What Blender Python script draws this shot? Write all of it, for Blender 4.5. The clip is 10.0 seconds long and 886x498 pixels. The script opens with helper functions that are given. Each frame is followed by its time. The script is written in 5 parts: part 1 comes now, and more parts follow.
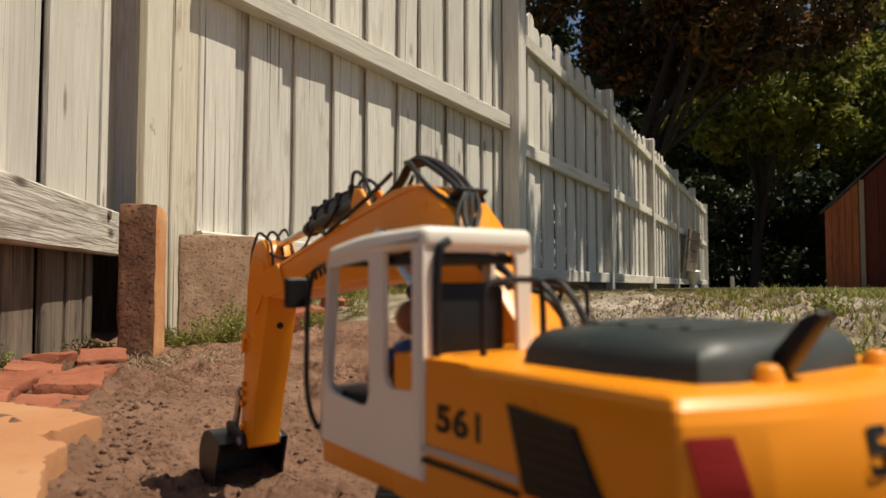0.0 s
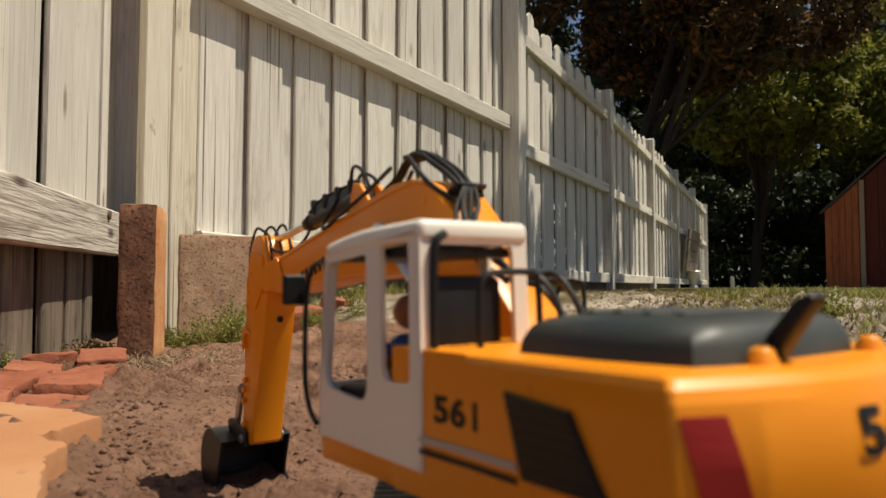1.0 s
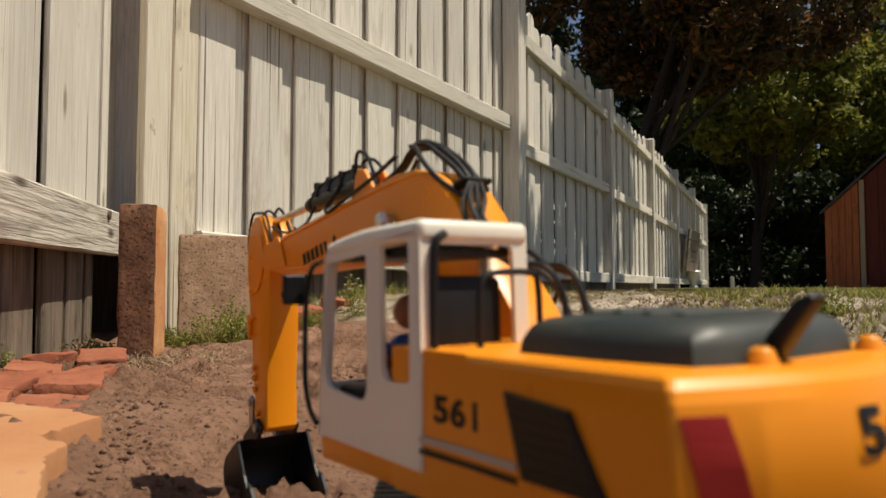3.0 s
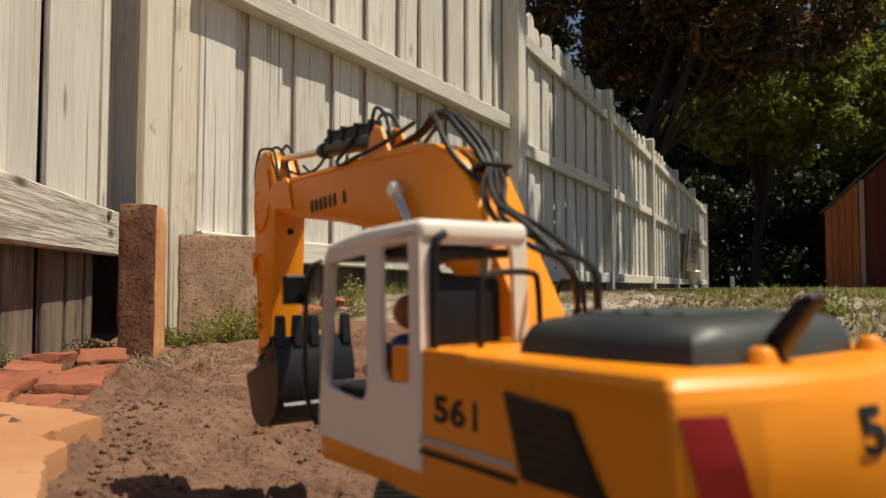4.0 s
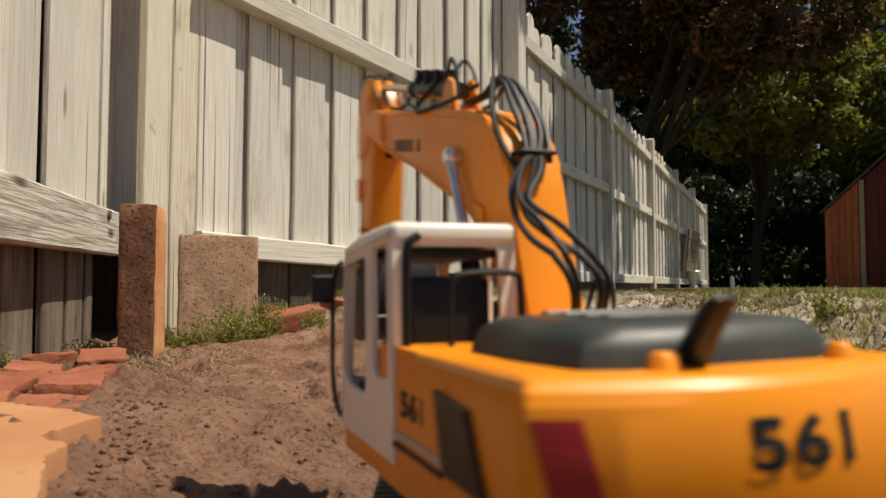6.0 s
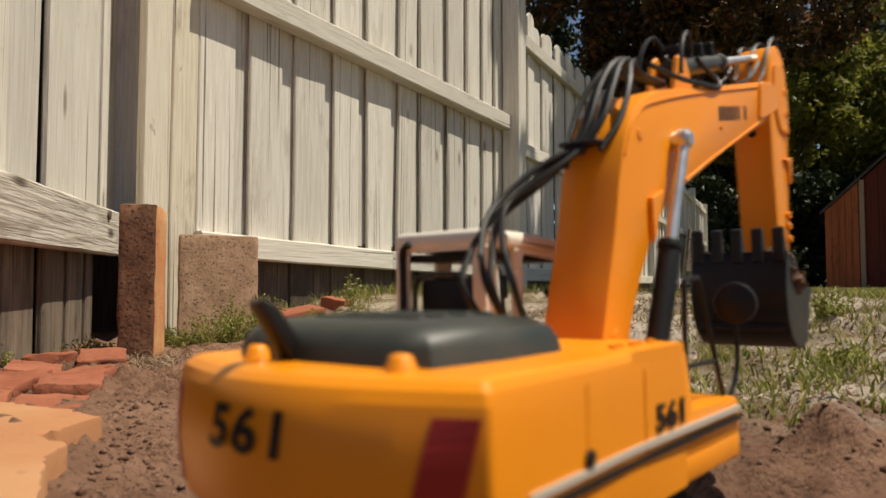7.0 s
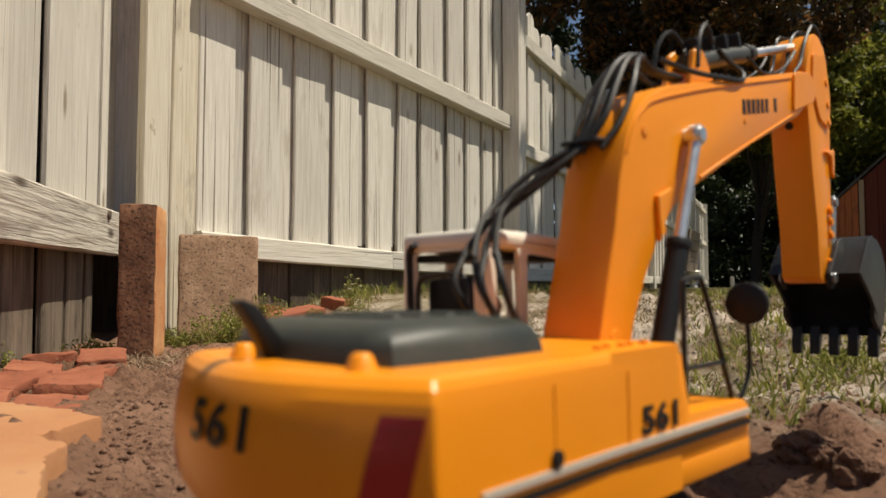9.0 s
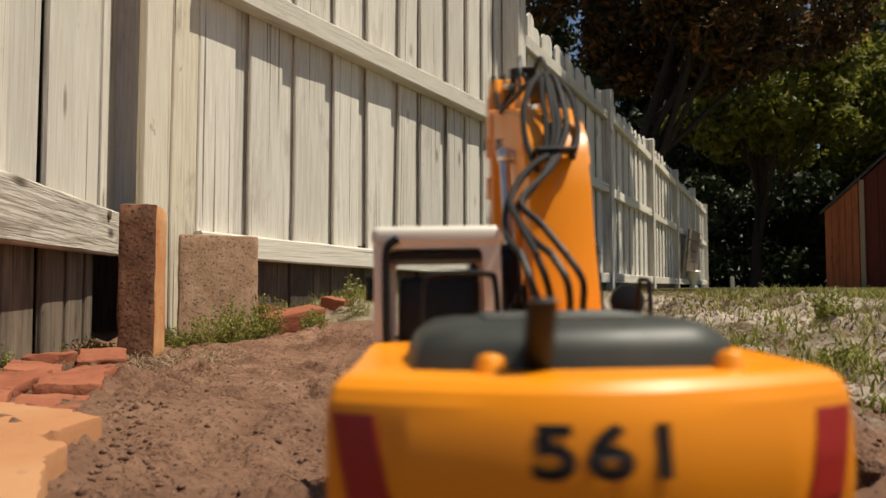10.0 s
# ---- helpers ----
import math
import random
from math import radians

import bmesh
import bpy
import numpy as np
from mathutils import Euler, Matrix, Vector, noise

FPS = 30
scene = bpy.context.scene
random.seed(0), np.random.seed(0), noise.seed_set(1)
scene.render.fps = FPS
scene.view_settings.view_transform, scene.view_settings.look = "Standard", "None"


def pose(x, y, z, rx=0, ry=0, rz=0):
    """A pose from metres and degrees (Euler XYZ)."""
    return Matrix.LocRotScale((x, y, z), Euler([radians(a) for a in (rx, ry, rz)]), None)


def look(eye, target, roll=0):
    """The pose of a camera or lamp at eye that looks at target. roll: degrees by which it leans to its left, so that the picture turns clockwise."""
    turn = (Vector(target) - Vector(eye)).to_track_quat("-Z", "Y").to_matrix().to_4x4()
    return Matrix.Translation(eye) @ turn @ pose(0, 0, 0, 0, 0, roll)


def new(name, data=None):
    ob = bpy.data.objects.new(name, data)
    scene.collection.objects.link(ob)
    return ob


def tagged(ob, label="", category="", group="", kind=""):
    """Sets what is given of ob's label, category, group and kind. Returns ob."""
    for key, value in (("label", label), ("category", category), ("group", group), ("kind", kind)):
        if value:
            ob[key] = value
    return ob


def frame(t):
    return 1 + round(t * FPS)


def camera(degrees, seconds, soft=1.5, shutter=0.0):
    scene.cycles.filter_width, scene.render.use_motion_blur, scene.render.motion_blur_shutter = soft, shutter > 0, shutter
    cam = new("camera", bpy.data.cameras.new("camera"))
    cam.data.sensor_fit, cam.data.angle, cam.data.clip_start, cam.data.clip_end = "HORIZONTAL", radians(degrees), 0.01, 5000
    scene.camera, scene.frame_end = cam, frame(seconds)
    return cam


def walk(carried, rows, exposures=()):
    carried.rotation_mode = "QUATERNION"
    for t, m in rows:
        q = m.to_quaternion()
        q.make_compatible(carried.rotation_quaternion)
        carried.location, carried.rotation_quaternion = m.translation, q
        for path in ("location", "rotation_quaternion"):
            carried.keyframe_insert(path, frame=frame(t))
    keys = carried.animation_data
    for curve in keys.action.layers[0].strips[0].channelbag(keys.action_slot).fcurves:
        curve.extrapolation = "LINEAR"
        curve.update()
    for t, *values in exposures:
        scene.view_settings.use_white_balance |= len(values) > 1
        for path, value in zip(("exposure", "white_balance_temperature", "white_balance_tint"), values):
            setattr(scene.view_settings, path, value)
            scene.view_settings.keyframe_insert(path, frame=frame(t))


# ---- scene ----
EYE = Vector((0.0, 0.0, 0.18))
cam = camera(62.46, 10.0, 1.5, 0.5)
cam.data.dof.use_dof = True
cam.data.dof.focus_distance = 1.85
cam.data.dof.aperture_fstop = 8.8
HOLD = pose(EYE.x, EYE.y, EYE.z, 92.92, 0, 0)
walk(cam, [(0.0, HOLD), (10.0, HOLD)], [(0.0, 0.12), (10.0, 0.12)])

# ---- light ----
TO_SUN = Vector((0.43, -0.04, 0.90)).normalized()
world = bpy.data.worlds.new("sky")
scene.world = world
world.use_nodes = True
wn = world.node_tree.nodes
sky = wn.new("ShaderNodeTexSky")
sky.sky_type = "NISHITA"
sky.sun_disc = False
sky.sun_elevation = math.asin(TO_SUN.z)
sky.sun_rotation = math.atan2(TO_SUN.x, TO_SUN.y)
world.node_tree.links.new(sky.outputs[0], wn["Background"].inputs[0])
wn["Background"].inputs[1].default_value = 0.062
sun_data = bpy.data.lights.new("sun", "SUN")
sun_data.energy = 5.0
sun_data.angle = radians(0.53)
sun_data.color = (1.0, 0.925, 0.775)
sun = new("sun", sun_data)
sun.matrix_world = look(TO_SUN * 20, (0, 0, 0))


# ---- materials ----
def lin(r, g, b):
    """sRGB 0..255 to linear colour."""
    return tuple(((c / 255 + 0.055) / 1.055) ** 2.4 if c > 10 else c / 255 / 12.92 for c in (r, g, b)) + (1.0,)


def mix(nt, fac, a, b):
    m = nt.nodes.new("ShaderNodeMix")
    m.data_type = "RGBA"
    for value, socket in ((fac, m.inputs[0]), (a, m.inputs[6]), (b, m.inputs[7])):
        if isinstance(value, bpy.types.NodeSocket):
            nt.links.new(value, socket)
        else:
            socket.default_value = value
    return m.outputs[2]


def noise_fac(nt, scale, lo, hi, stretch=(1, 1, 1), detail=4.0, rough=0.55, offset=None):
    """Object-space noise, spread between lo and hi to 0..1."""
    coord = nt.nodes.new("ShaderNodeTexCoord")
    mp = nt.nodes.new("ShaderNodeMapping")
    mp.inputs[3].default_value = stretch
    nt.links.new(coord.outputs["Object"], mp.inputs[0])
    if offset is not None:
        nt.links.new(offset, mp.inputs[1])
    n = nt.nodes.new("ShaderNodeTexNoise")
    n.inputs["Scale"].default_value = scale
    n.inputs["Detail"].default_value = detail
    n.inputs["Roughness"].default_value = rough
    nt.links.new(mp.outputs[0], n.inputs["Vector"])
    r = nt.nodes.new("ShaderNodeMapRange")
    r.inputs[1].default_value, r.inputs[2].default_value = lo, hi
    nt.links.new(n.outputs[0], r.inputs[0])
    return r.outputs[0]


def start(name, rough=0.6, metal=0.0, spec=0.5):
    m = bpy.data.materials.new(name)
    m.use_nodes = True
    nt = m.node_tree
    b = nt.nodes["Principled BSDF"]
    b.inputs["Roughness"].default_value = rough
    b.inputs["Metallic"].default_value = metal
    b.inputs["Specular IOR Level"].default_value = spec
    return m, nt, b


def bump(nt, b, height, strength, distance):
    n = nt.nodes.new("ShaderNodeBump")
    n.inputs["Strength"].default_value = strength
    n.inputs["Distance"].default_value = distance
    nt.links.new(height, n.inputs["Height"])
    nt.links.new(n.outputs[0], b.inputs["Normal"])


def random_offset(nt):
    info = nt.nodes.new("ShaderNodeObjectInfo")
    mul = nt.nodes.new("ShaderNodeMath")
    mul.operation = "MULTIPLY"
    mul.inputs[1].default_value = 37.0
    nt.links.new(info.outputs["Random"], mul.inputs[0])
    return info.outputs["Random"], mul.outputs[0]


def wood(name, base, grain, stain, stain_lo, stain_hi, rough=0.75, axis=2, relief=0.5):
    """Boards: long grain, a coarse stain with its own shape, and a shift of tone from board to board."""
    m, nt, b = start(name, rough, spec=0.25)
    rnd, off = random_offset(nt)
    along = [38.0, 38.0, 38.0]
    along[axis] = 1.6
    g = noise_fac(nt, 3.0, 0.38, 0.66, along, 5.0, 0.6, off)
    thin = [26.0, 26.0, 26.0]
    thin[axis] = 0.22
    fine = noise_fac(nt, 3.4, 0.645, 0.70, thin, 2.5, 0.45, off)
    flake = [9.0, 9.0, 9.0]
    flake[axis] = 3.0
    chips = noise_fac(nt, 3.6, 0.655, 0.69, flake, 7.0, 0.68, off)
    wide = [4.0, 4.0, 4.0]
    wide[axis] = 1.1
    s = noise_fac(nt, 1.6, stain_lo, stain_hi, wide, 6.0, 0.65, off)
    c = mix(nt, g, base, grain)
    c = mix(nt, s, c, stain)
    crack = mix(nt, fine, c, tuple(v * 0.55 for v in stain[:3]) + (1,))
    c = mix(nt, chips, crack, tuple(0.55 * v + 0.45 * w for v, w in zip(stain[:3], grain[:3])) + (1,))
    coord = nt.nodes.new("ShaderNodeTexCoord")
    mp = nt.nodes.new("ShaderNodeMapping")
    mp.inputs[3].default_value = tuple(2.2 if k == axis else 6.0 for k in range(3))
    nt.links.new(coord.outputs["Object"], mp.inputs[0])
    nt.links.new(off, mp.inputs[1])
    vor = nt.nodes.new("ShaderNodeTexVoronoi")
    vor.inputs["Scale"].default_value = 1.0
    nt.links.new(mp.outputs[0], vor.inputs["Vector"])
    kr = nt.nodes.new("ShaderNodeMapRange")
    kr.inputs[1].default_value, kr.inputs[2].default_value = 0.125, 0.05
    nt.links.new(vor.outputs["Distance"], kr.inputs[0])
    c = mix(nt, kr.outputs[0], c, tuple(v * 0.9 for v in stain[:3]) + (1,))
    hs = nt.nodes.new("ShaderNodeHueSaturation")
    mr = nt.nodes.new("ShaderNodeMapRange")
    mr.inputs[3].default_value, mr.inputs[4].default_value = 0.86, 1.08
    nt.links.new(rnd, mr.inputs[0])
    nt.links.new(mr.outputs[0], hs.inputs["Value"])
    nt.links.new(c, hs.inputs["Color"])
    nt.links.new(hs.outputs[0], b.inputs["Base Color"])
    deep = nt.nodes.new("ShaderNodeMath")
    deep.operation = "MULTIPLY_ADD"
    deep.inputs[1].default_value = -1.6
    nt.links.new(fine, deep.inputs[0])
    nt.links.new(g, deep.inputs[2])
    bump(nt, b, deep.outputs[0], relief, 0.002)
    return m


def speckle(name, base, second, dark, scale, rough=0.9, relief=0.6, depth=0.003, speck=(0.58, 0.68)):
    """Stone, brick, soil: two scales of tone and small dark or light grains."""
    m, nt, b = start(name, rough, spec=0.2)
    rnd, off = random_offset(nt)
    a = noise_fac(nt, scale * 0.12, 0.35, 0.68, (1, 1, 1), 5.0, 0.6, off)
    f = noise_fac(nt, scale, speck[0], speck[1], (1, 1, 1), 3.0, 0.6, off)
    h = noise_fac(nt, scale * 0.6, 0.3, 0.7, (1, 1, 1), 6.0, 0.65, off)
    c = mix(nt, f, mix(nt, a, base, second), dark)
    nt.links.new(c, b.inputs["Base Color"])
    bump(nt, b, h, relief, depth)
    return m


def plastic(name, colour, rough=0.4, scuff=0.08, spec=0.5):
    """Moulded toy plastic with a faint mottle, dust and uneven gloss."""
    m, nt, b = start(name, rough, spec=spec)
    a = noise_fac(nt, 14.0, 0.35, 0.7)
    d = noise_fac(nt, 90.0, 0.62, 0.8, detail=6.0)
    dusty = tuple(v * (1 - scuff) + w * scuff for v, w in zip(colour[:3], (0.30, 0.22, 0.15))) + (1,)
    dust2 = tuple(v * (1 - 2.2 * scuff) + w * 2.2 * scuff for v, w in zip(colour[:3], (0.30, 0.22, 0.15))) + (1,)
    nt.links.new(mix(nt, d, mix(nt, a, colour, dusty), dust2), b.inputs["Base Color"])
    r = nt.nodes.new("ShaderNodeMapRange")
    r.inputs[3].default_value, r.inputs[4].default_value = rough - 0.07, rough + 0.12
    nt.links.new(a, r.inputs[0])
    nt.links.new(r.outputs[0], b.inputs["Roughness"])
    return m


def metal(name, colour, rough):
    m, nt, b = start(name, rough, 1.0)
    nt.links.new(mix(nt, noise_fac(nt, 60.0, 0.4, 0.7), colour, tuple(c * 0.7 for c in colour[:3]) + (1,)), b.inputs["Base Color"])
    return m


def leafy(name, dark, light, dry, rough=0.55, thin=0.35):
    """Leaves and blades: a tone for each, light passing through."""
    m, nt, b = start(name, rough, spec=0.3)
    geo = nt.nodes.new("ShaderNodeNewGeometry")
    ramp = nt.nodes.new("ShaderNodeValToRGB")
    ramp.color_ramp.elements[0].color = dark
    ramp.color_ramp.elements[1].color = dry
    e = ramp.color_ramp.elements.new(0.72)
    e.color = light
    nt.links.new(geo.outputs["Random Per Island"], ramp.inputs[0])
    nt.links.new(ramp.outputs[0], b.inputs["Base Color"])
    tr = nt.nodes.new("ShaderNodeBsdfTranslucent")
    nt.links.new(ramp.outputs[0], tr.inputs[0])
    ms = nt.nodes.new("ShaderNodeMixShader")
    ms.inputs[0].default_value = thin
    nt.links.new(b.outputs[0], ms.inputs[1])
    nt.links.new(tr.outputs[0], ms.inputs[2])
    nt.links.new(ms.outputs[0], nt.nodes["Material Output"].inputs[0])
    return m


WHITE_BOARD = wood("white_painted_wood", (0.68, 0.635, 0.555, 1), (0.56, 0.51, 0.43, 1), (0.34, 0.28, 0.21, 1), 0.60, 0.80, relief=0.5)
WHITE_RAIL = wood("white_painted_rail", (0.67, 0.62, 0.53, 1), (0.56, 0.51, 0.42, 1), (0.30, 0.25, 0.19, 1), 0.57, 0.76, axis=0, relief=0.4)
POST_WOOD = wood("flaking_white_post", (0.74, 0.67, 0.53, 1), (0.61, 0.53, 0.39, 1), (0.22, 0.16, 0.11, 1), 0.58, 0.72, relief=0.7)
POST_PLAIN = wood("white_painted_post", (0.74, 0.68, 0.55, 1), (0.66, 0.59, 0.46, 1), (0.36, 0.28, 0.20, 1), 0.62, 0.80, relief=0.6)
GREY_RAIL = wood("bare_grey_rail", (0.70, 0.64, 0.54, 1), (0.40, 0.34, 0.27, 1), (0.13, 0.10, 0.075, 1), 0.55, 0.72, axis=0, relief=1.0)
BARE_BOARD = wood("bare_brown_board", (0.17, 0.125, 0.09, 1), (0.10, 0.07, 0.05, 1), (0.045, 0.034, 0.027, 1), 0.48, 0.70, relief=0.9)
BARE_GREY = wood("bare_grey_board", (0.26, 0.205, 0.15, 1), (0.15, 0.112, 0.08, 1), (0.06, 0.045, 0.035, 1), 0.50, 0.70, relief=0.9)
# Shed siding: sunlight on the left boards is painted into their brighter tone.
SHED_SIDE = wood("faded_sunlit_siding", (0.46, 0.14, 0.050, 1), (0.34, 0.085, 0.032, 1), (0.12, 0.05, 0.03, 1), 0.55, 0.75)
SHED_RED = wood("red_shed_siding", (0.16, 0.035, 0.022, 1), (0.12, 0.025, 0.016, 1), (0.07, 0.02, 0.015, 1), 0.55, 0.75)
SHED_TRIM = wood("shed_trim", (0.42, 0.30, 0.20, 1), (0.3, 0.2, 0.13, 1), (0.2, 0.13, 0.09, 1), 0.55, 0.75)
ROOFING = speckle("roof_shingle", (0.09, 0.08, 0.075, 1), (0.06, 0.055, 0.05, 1), (0.03, 0.03, 0.03, 1), 40.0)
PAVER = speckle("aggregate_paver", (0.44, 0.28, 0.175, 1), (0.29, 0.175, 0.105, 1), (0.11, 0.07, 0.05, 1), 120.0, relief=0.6, depth=0.002, speck=(0.57, 0.67))
DARK_PAVER = speckle("stained_paver", (0.26, 0.13, 0.075, 1), (0.13, 0.065, 0.04, 1), (0.06, 0.036, 0.026, 1), 130.0, relief=0.6, depth=0.002, speck=(0.54, 0.66))
# Orange edge is brightened to carry the sun on that side.
PAVER_LIT_EDGE = speckle("sunlit_paver_edge", (0.60, 0.33, 0.15, 1), (0.52, 0.20, 0.075, 1), (0.26, 0.10, 0.05, 1), 60.0, relief=0.5, speck=(0.60, 0.72))
BRICK = speckle("red_brick", (0.36, 0.130, 0.070, 1), (0.25, 0.078, 0.042, 1), (0.12, 0.06, 0.04, 1), 55.0, relief=0.7, speck=(0.60, 0.72))
SLAB = speckle("orange_slab", (0.46, 0.245, 0.120, 1), (0.40, 0.185, 0.085, 1), (0.30, 0.15, 0.09, 1), 30.0, relief=0.4, speck=(0.62, 0.75))
SOIL = speckle("sandy_soil", (0.25, 0.145, 0.095, 1), (0.165, 0.090, 0.058, 1), (0.085, 0.046, 0.030, 1), 130.0, rough=0.95, relief=0.8, depth=0.004, speck=(0.56, 0.68))
CLOD = speckle("dug_soil", (0.19, 0.105, 0.066, 1), (0.12, 0.066, 0.042, 1), (0.06, 0.034, 0.023, 1), 120.0, rough=0.95, relief=0.8, depth=0.004)
ORANGE = plastic("orange_plastic", (0.88, 0.285, 0.004, 1), 0.36, 0.010, 0.40)
CREAM = plastic("white_plastic", (0.86, 0.79, 0.66, 1), 0.36, 0.03)
HOOD = plastic("dark_grey_plastic", (0.024, 0.032, 0.027, 1), 0.42, 0.10, 0.4)
BLACK = plastic("black_plastic", (0.009, 0.009, 0.009, 1), 0.45, 0.015, 0.28)
RUBBER = plastic("black_rubber", (0.012, 0.011, 0.010, 1), 0.5, 0.03, 0.3)
IRON = plastic("dark_painted_iron", (0.010, 0.011, 0.012, 1), 0.40, 0.03, 0.35)
RED = plastic("red_sticker", (0.34, 0.007, 0.005, 1), 0.35, 0.03)
STRIPE = plastic("pale_sticker", (0.50, 0.44, 0.36, 1), 0.4, 0.05)
SKIN = plastic("brown_doll_plastic", (0.40, 0.16, 0.07, 1), 0.5, 0.05)
BLUE = plastic("blue_doll_plastic", (0.05, 0.12, 0.40, 1), 0.5, 0.05)
CHROME = metal("chrome", (0.78, 0.76, 0.72, 1), 0.38)
STEEL = metal("worn_steel", (0.42, 0.43, 0.44, 1), 0.35)
BARK = wood("bark", (0.045, 0.033, 0.025, 1), (0.028, 0.021, 0.016, 1), (0.025, 0.02, 0.016, 1), 0.5, 0.7, relief=1.0)
GRASS = leafy("grass_blades", (0.095, 0.092, 0.018, 1), (0.22, 0.185, 0.038, 1), (0.50, 0.40, 0.19, 1))
STRAW = leafy("dead_grass", (0.17, 0.115, 0.07, 1), (0.33, 0.23, 0.14, 1), (0.42, 0.32, 0.21, 1), 0.8, 0.15)
WEED = leafy("weed_leaves", (0.14, 0.16, 0.030, 1), (0.29, 0.29, 0.065, 1), (0.46, 0.39, 0.14, 1))
# Leaf tones: sun painted into the brightest set, shade into the darkest.
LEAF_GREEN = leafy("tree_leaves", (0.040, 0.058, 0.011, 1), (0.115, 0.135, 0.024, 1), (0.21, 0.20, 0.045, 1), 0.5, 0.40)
LEAF_SUN = leafy("sun_painted_leaves", (0.090, 0.105, 0.016, 1), (0.22, 0.22, 0.035, 1), (0.36, 0.32, 0.07, 1), 0.5, 0.50)
LEAF_SHADE = leafy("shade_painted_leaves", (0.012, 0.020, 0.007, 1), (0.026, 0.038, 0.011, 1), (0.045, 0.052, 0.016, 1), 0.5, 0.25)
LEAF_BROWN = leafy("bronze_leaves", (0.030, 0.023, 0.010, 1), (0.075, 0.050, 0.018, 1), (0.26, 0.115, 0.035, 1), 0.45, 0.30)
LITTER = leafy("dead_leaf_scraps", (0.13, 0.055, 0.03, 1), (0.34, 0.22, 0.13, 1), (0.62, 0.52, 0.40, 1), 0.8, 0.1)
PETAL = plastic("pale_petal", (0.75, 0.70, 0.55, 1), 0.6, 0.02)


# ---- mesh helpers ----
def link(name, me, material, parent=None, label=""):
    me.materials.clear()
    me.materials.append(material)
    ob = new(name, me)
    if parent is not None:
        ob.parent = parent
    if label:
        ob["label"] = label
    return ob


def part(name, bm, material, parent=None, label="", smooth=False, sharp=38):
    """Links a bmesh as one mesh object under a thing or a part."""
    me = bpy.data.meshes.new(name)
    bmesh.ops.recalc_face_normals(bm, faces=bm.faces)
    bm.to_mesh(me)
    bm.free()
    if smooth:
        me.shade_smooth()
        me.set_sharp_from_angle(angle=radians(sharp))
    return link(name, me, material, parent, label)


def arrays(name, verts, faces, material, parent=None, label="", smooth=False):
    me = bpy.data.meshes.new(name)
    me.from_pydata([tuple(v) for v in verts], [], [tuple(f) for f in faces])
    me.update()
    if smooth:
        me.shade_smooth()
    return link(name, me, material, parent, label)


def empty(name, m, label, category, group="", kind=""):
    ob = new(name)
    ob.empty_display_size = 0.05
    ob.matrix_basis = m
    return tagged(ob, label, category, group, kind)


def merge(a, b):
    """Puts bmesh b into a."""
    me = bpy.data.meshes.new("tmp")
    b.to_mesh(me)
    b.free()
    a.from_mesh(me)
    bpy.data.meshes.remove(me)
    return a


def box(lo, hi, bevel=0.0, segments=1, m=None):
    bm = bmesh.new()
    bmesh.ops.create_cube(bm, size=1)
    for v in bm.verts:
        v.co = Vector([l + (c + 0.5) * (h - l) for c, l, h in zip(v.co, lo, hi)])
    if bevel:
        bmesh.ops.bevel(bm, geom=bm.edges[:], offset=bevel, segments=segments, affect="EDGES", profile=0.5)
    if m is not None:
        bm.transform(m)
    return bm


def prism(outline, y0, y1, bevel=0.0, segments=2, m=None):
    """A profile in x and z, drawn out from y0 to y1."""
    bm = bmesh.new()
    front = bm.faces.new([bm.verts.new((x, y0, z)) for x, z in outline])
    out = bmesh.ops.extrude_face_region(bm, geom=[front])
    for v in out["geom"]:
        if isinstance(v, bmesh.types.BMVert):
            v.co.y = y1
    bmesh.ops.recalc_face_normals(bm, faces=bm.faces)
    if bevel:
        rim = [e for e in bm.edges if abs(e.verts[0].co.y - e.verts[1].co.y) < 1e-6]
        bmesh.ops.bevel(bm, geom=rim, offset=bevel, segments=segments, affect="EDGES", profile=0.5)
    if m is not None:
        bm.transform(m)
    return bm


def rounded(corners, r, n=5):
    """A polygon with its corners rounded."""
    out, k = [], len(corners)
    for i in range(k):
        a, b, c = (Vector(corners[j % k]) for j in (i - 1, i, i + 1))
        ri = r[i] if isinstance(r, (list, tuple)) else r
        d1, d2 = (a - b), (c - b)
        q = min(ri, d1.length * 0.48, d2.length * 0.48)
        p1, p2 = b + d1.normalized() * q, b + d2.normalized() * q
        for j in range(n + 1):
            u = j / n
            out.append(tuple(p1 * (1 - u) ** 2 + b * 2 * u * (1 - u) + p2 * u * u))
    return out


def plate(outline, holes, thick, m):
    """A flat plate in x and z with openings, thick along y."""
    bm = bmesh.new()
    edges = []
    for loop in (outline, *holes):
        vs = [bm.verts.new((x, 0, z)) for x, z in loop]
        edges += [bm.edges.new((vs[i], vs[(i + 1) % len(vs)])) for i in range(len(vs))]
    bmesh.ops.triangle_fill(bm, edges=edges, use_beauty=True)
    out = bmesh.ops.extrude_face_region(bm, geom=bm.faces[:])
    for v in out["geom"]:
        if isinstance(v, bmesh.types.BMVert):
            v.co.y += thick
    bm.transform(m)
    return bm


def smooth_path(points, per=6):
    pts = [Vector(q) for q in points]
    pts = [pts[0] * 2 - pts[1]] + pts + [pts[-1] * 2 - pts[-2]]
    out = []
    for i in range(1, len(pts) - 2):
        a, b, c, d = pts[i - 1:i + 3]
        for j in range(per):
            u = j / per
            out.append(0.5 * (2 * b + (c - a) * u + (2 * a - 5 * b + 4 * c - d) * u * u + (3 * b - a - 3 * c + d) * u ** 3))
    out.append(pts[-2])
    return out


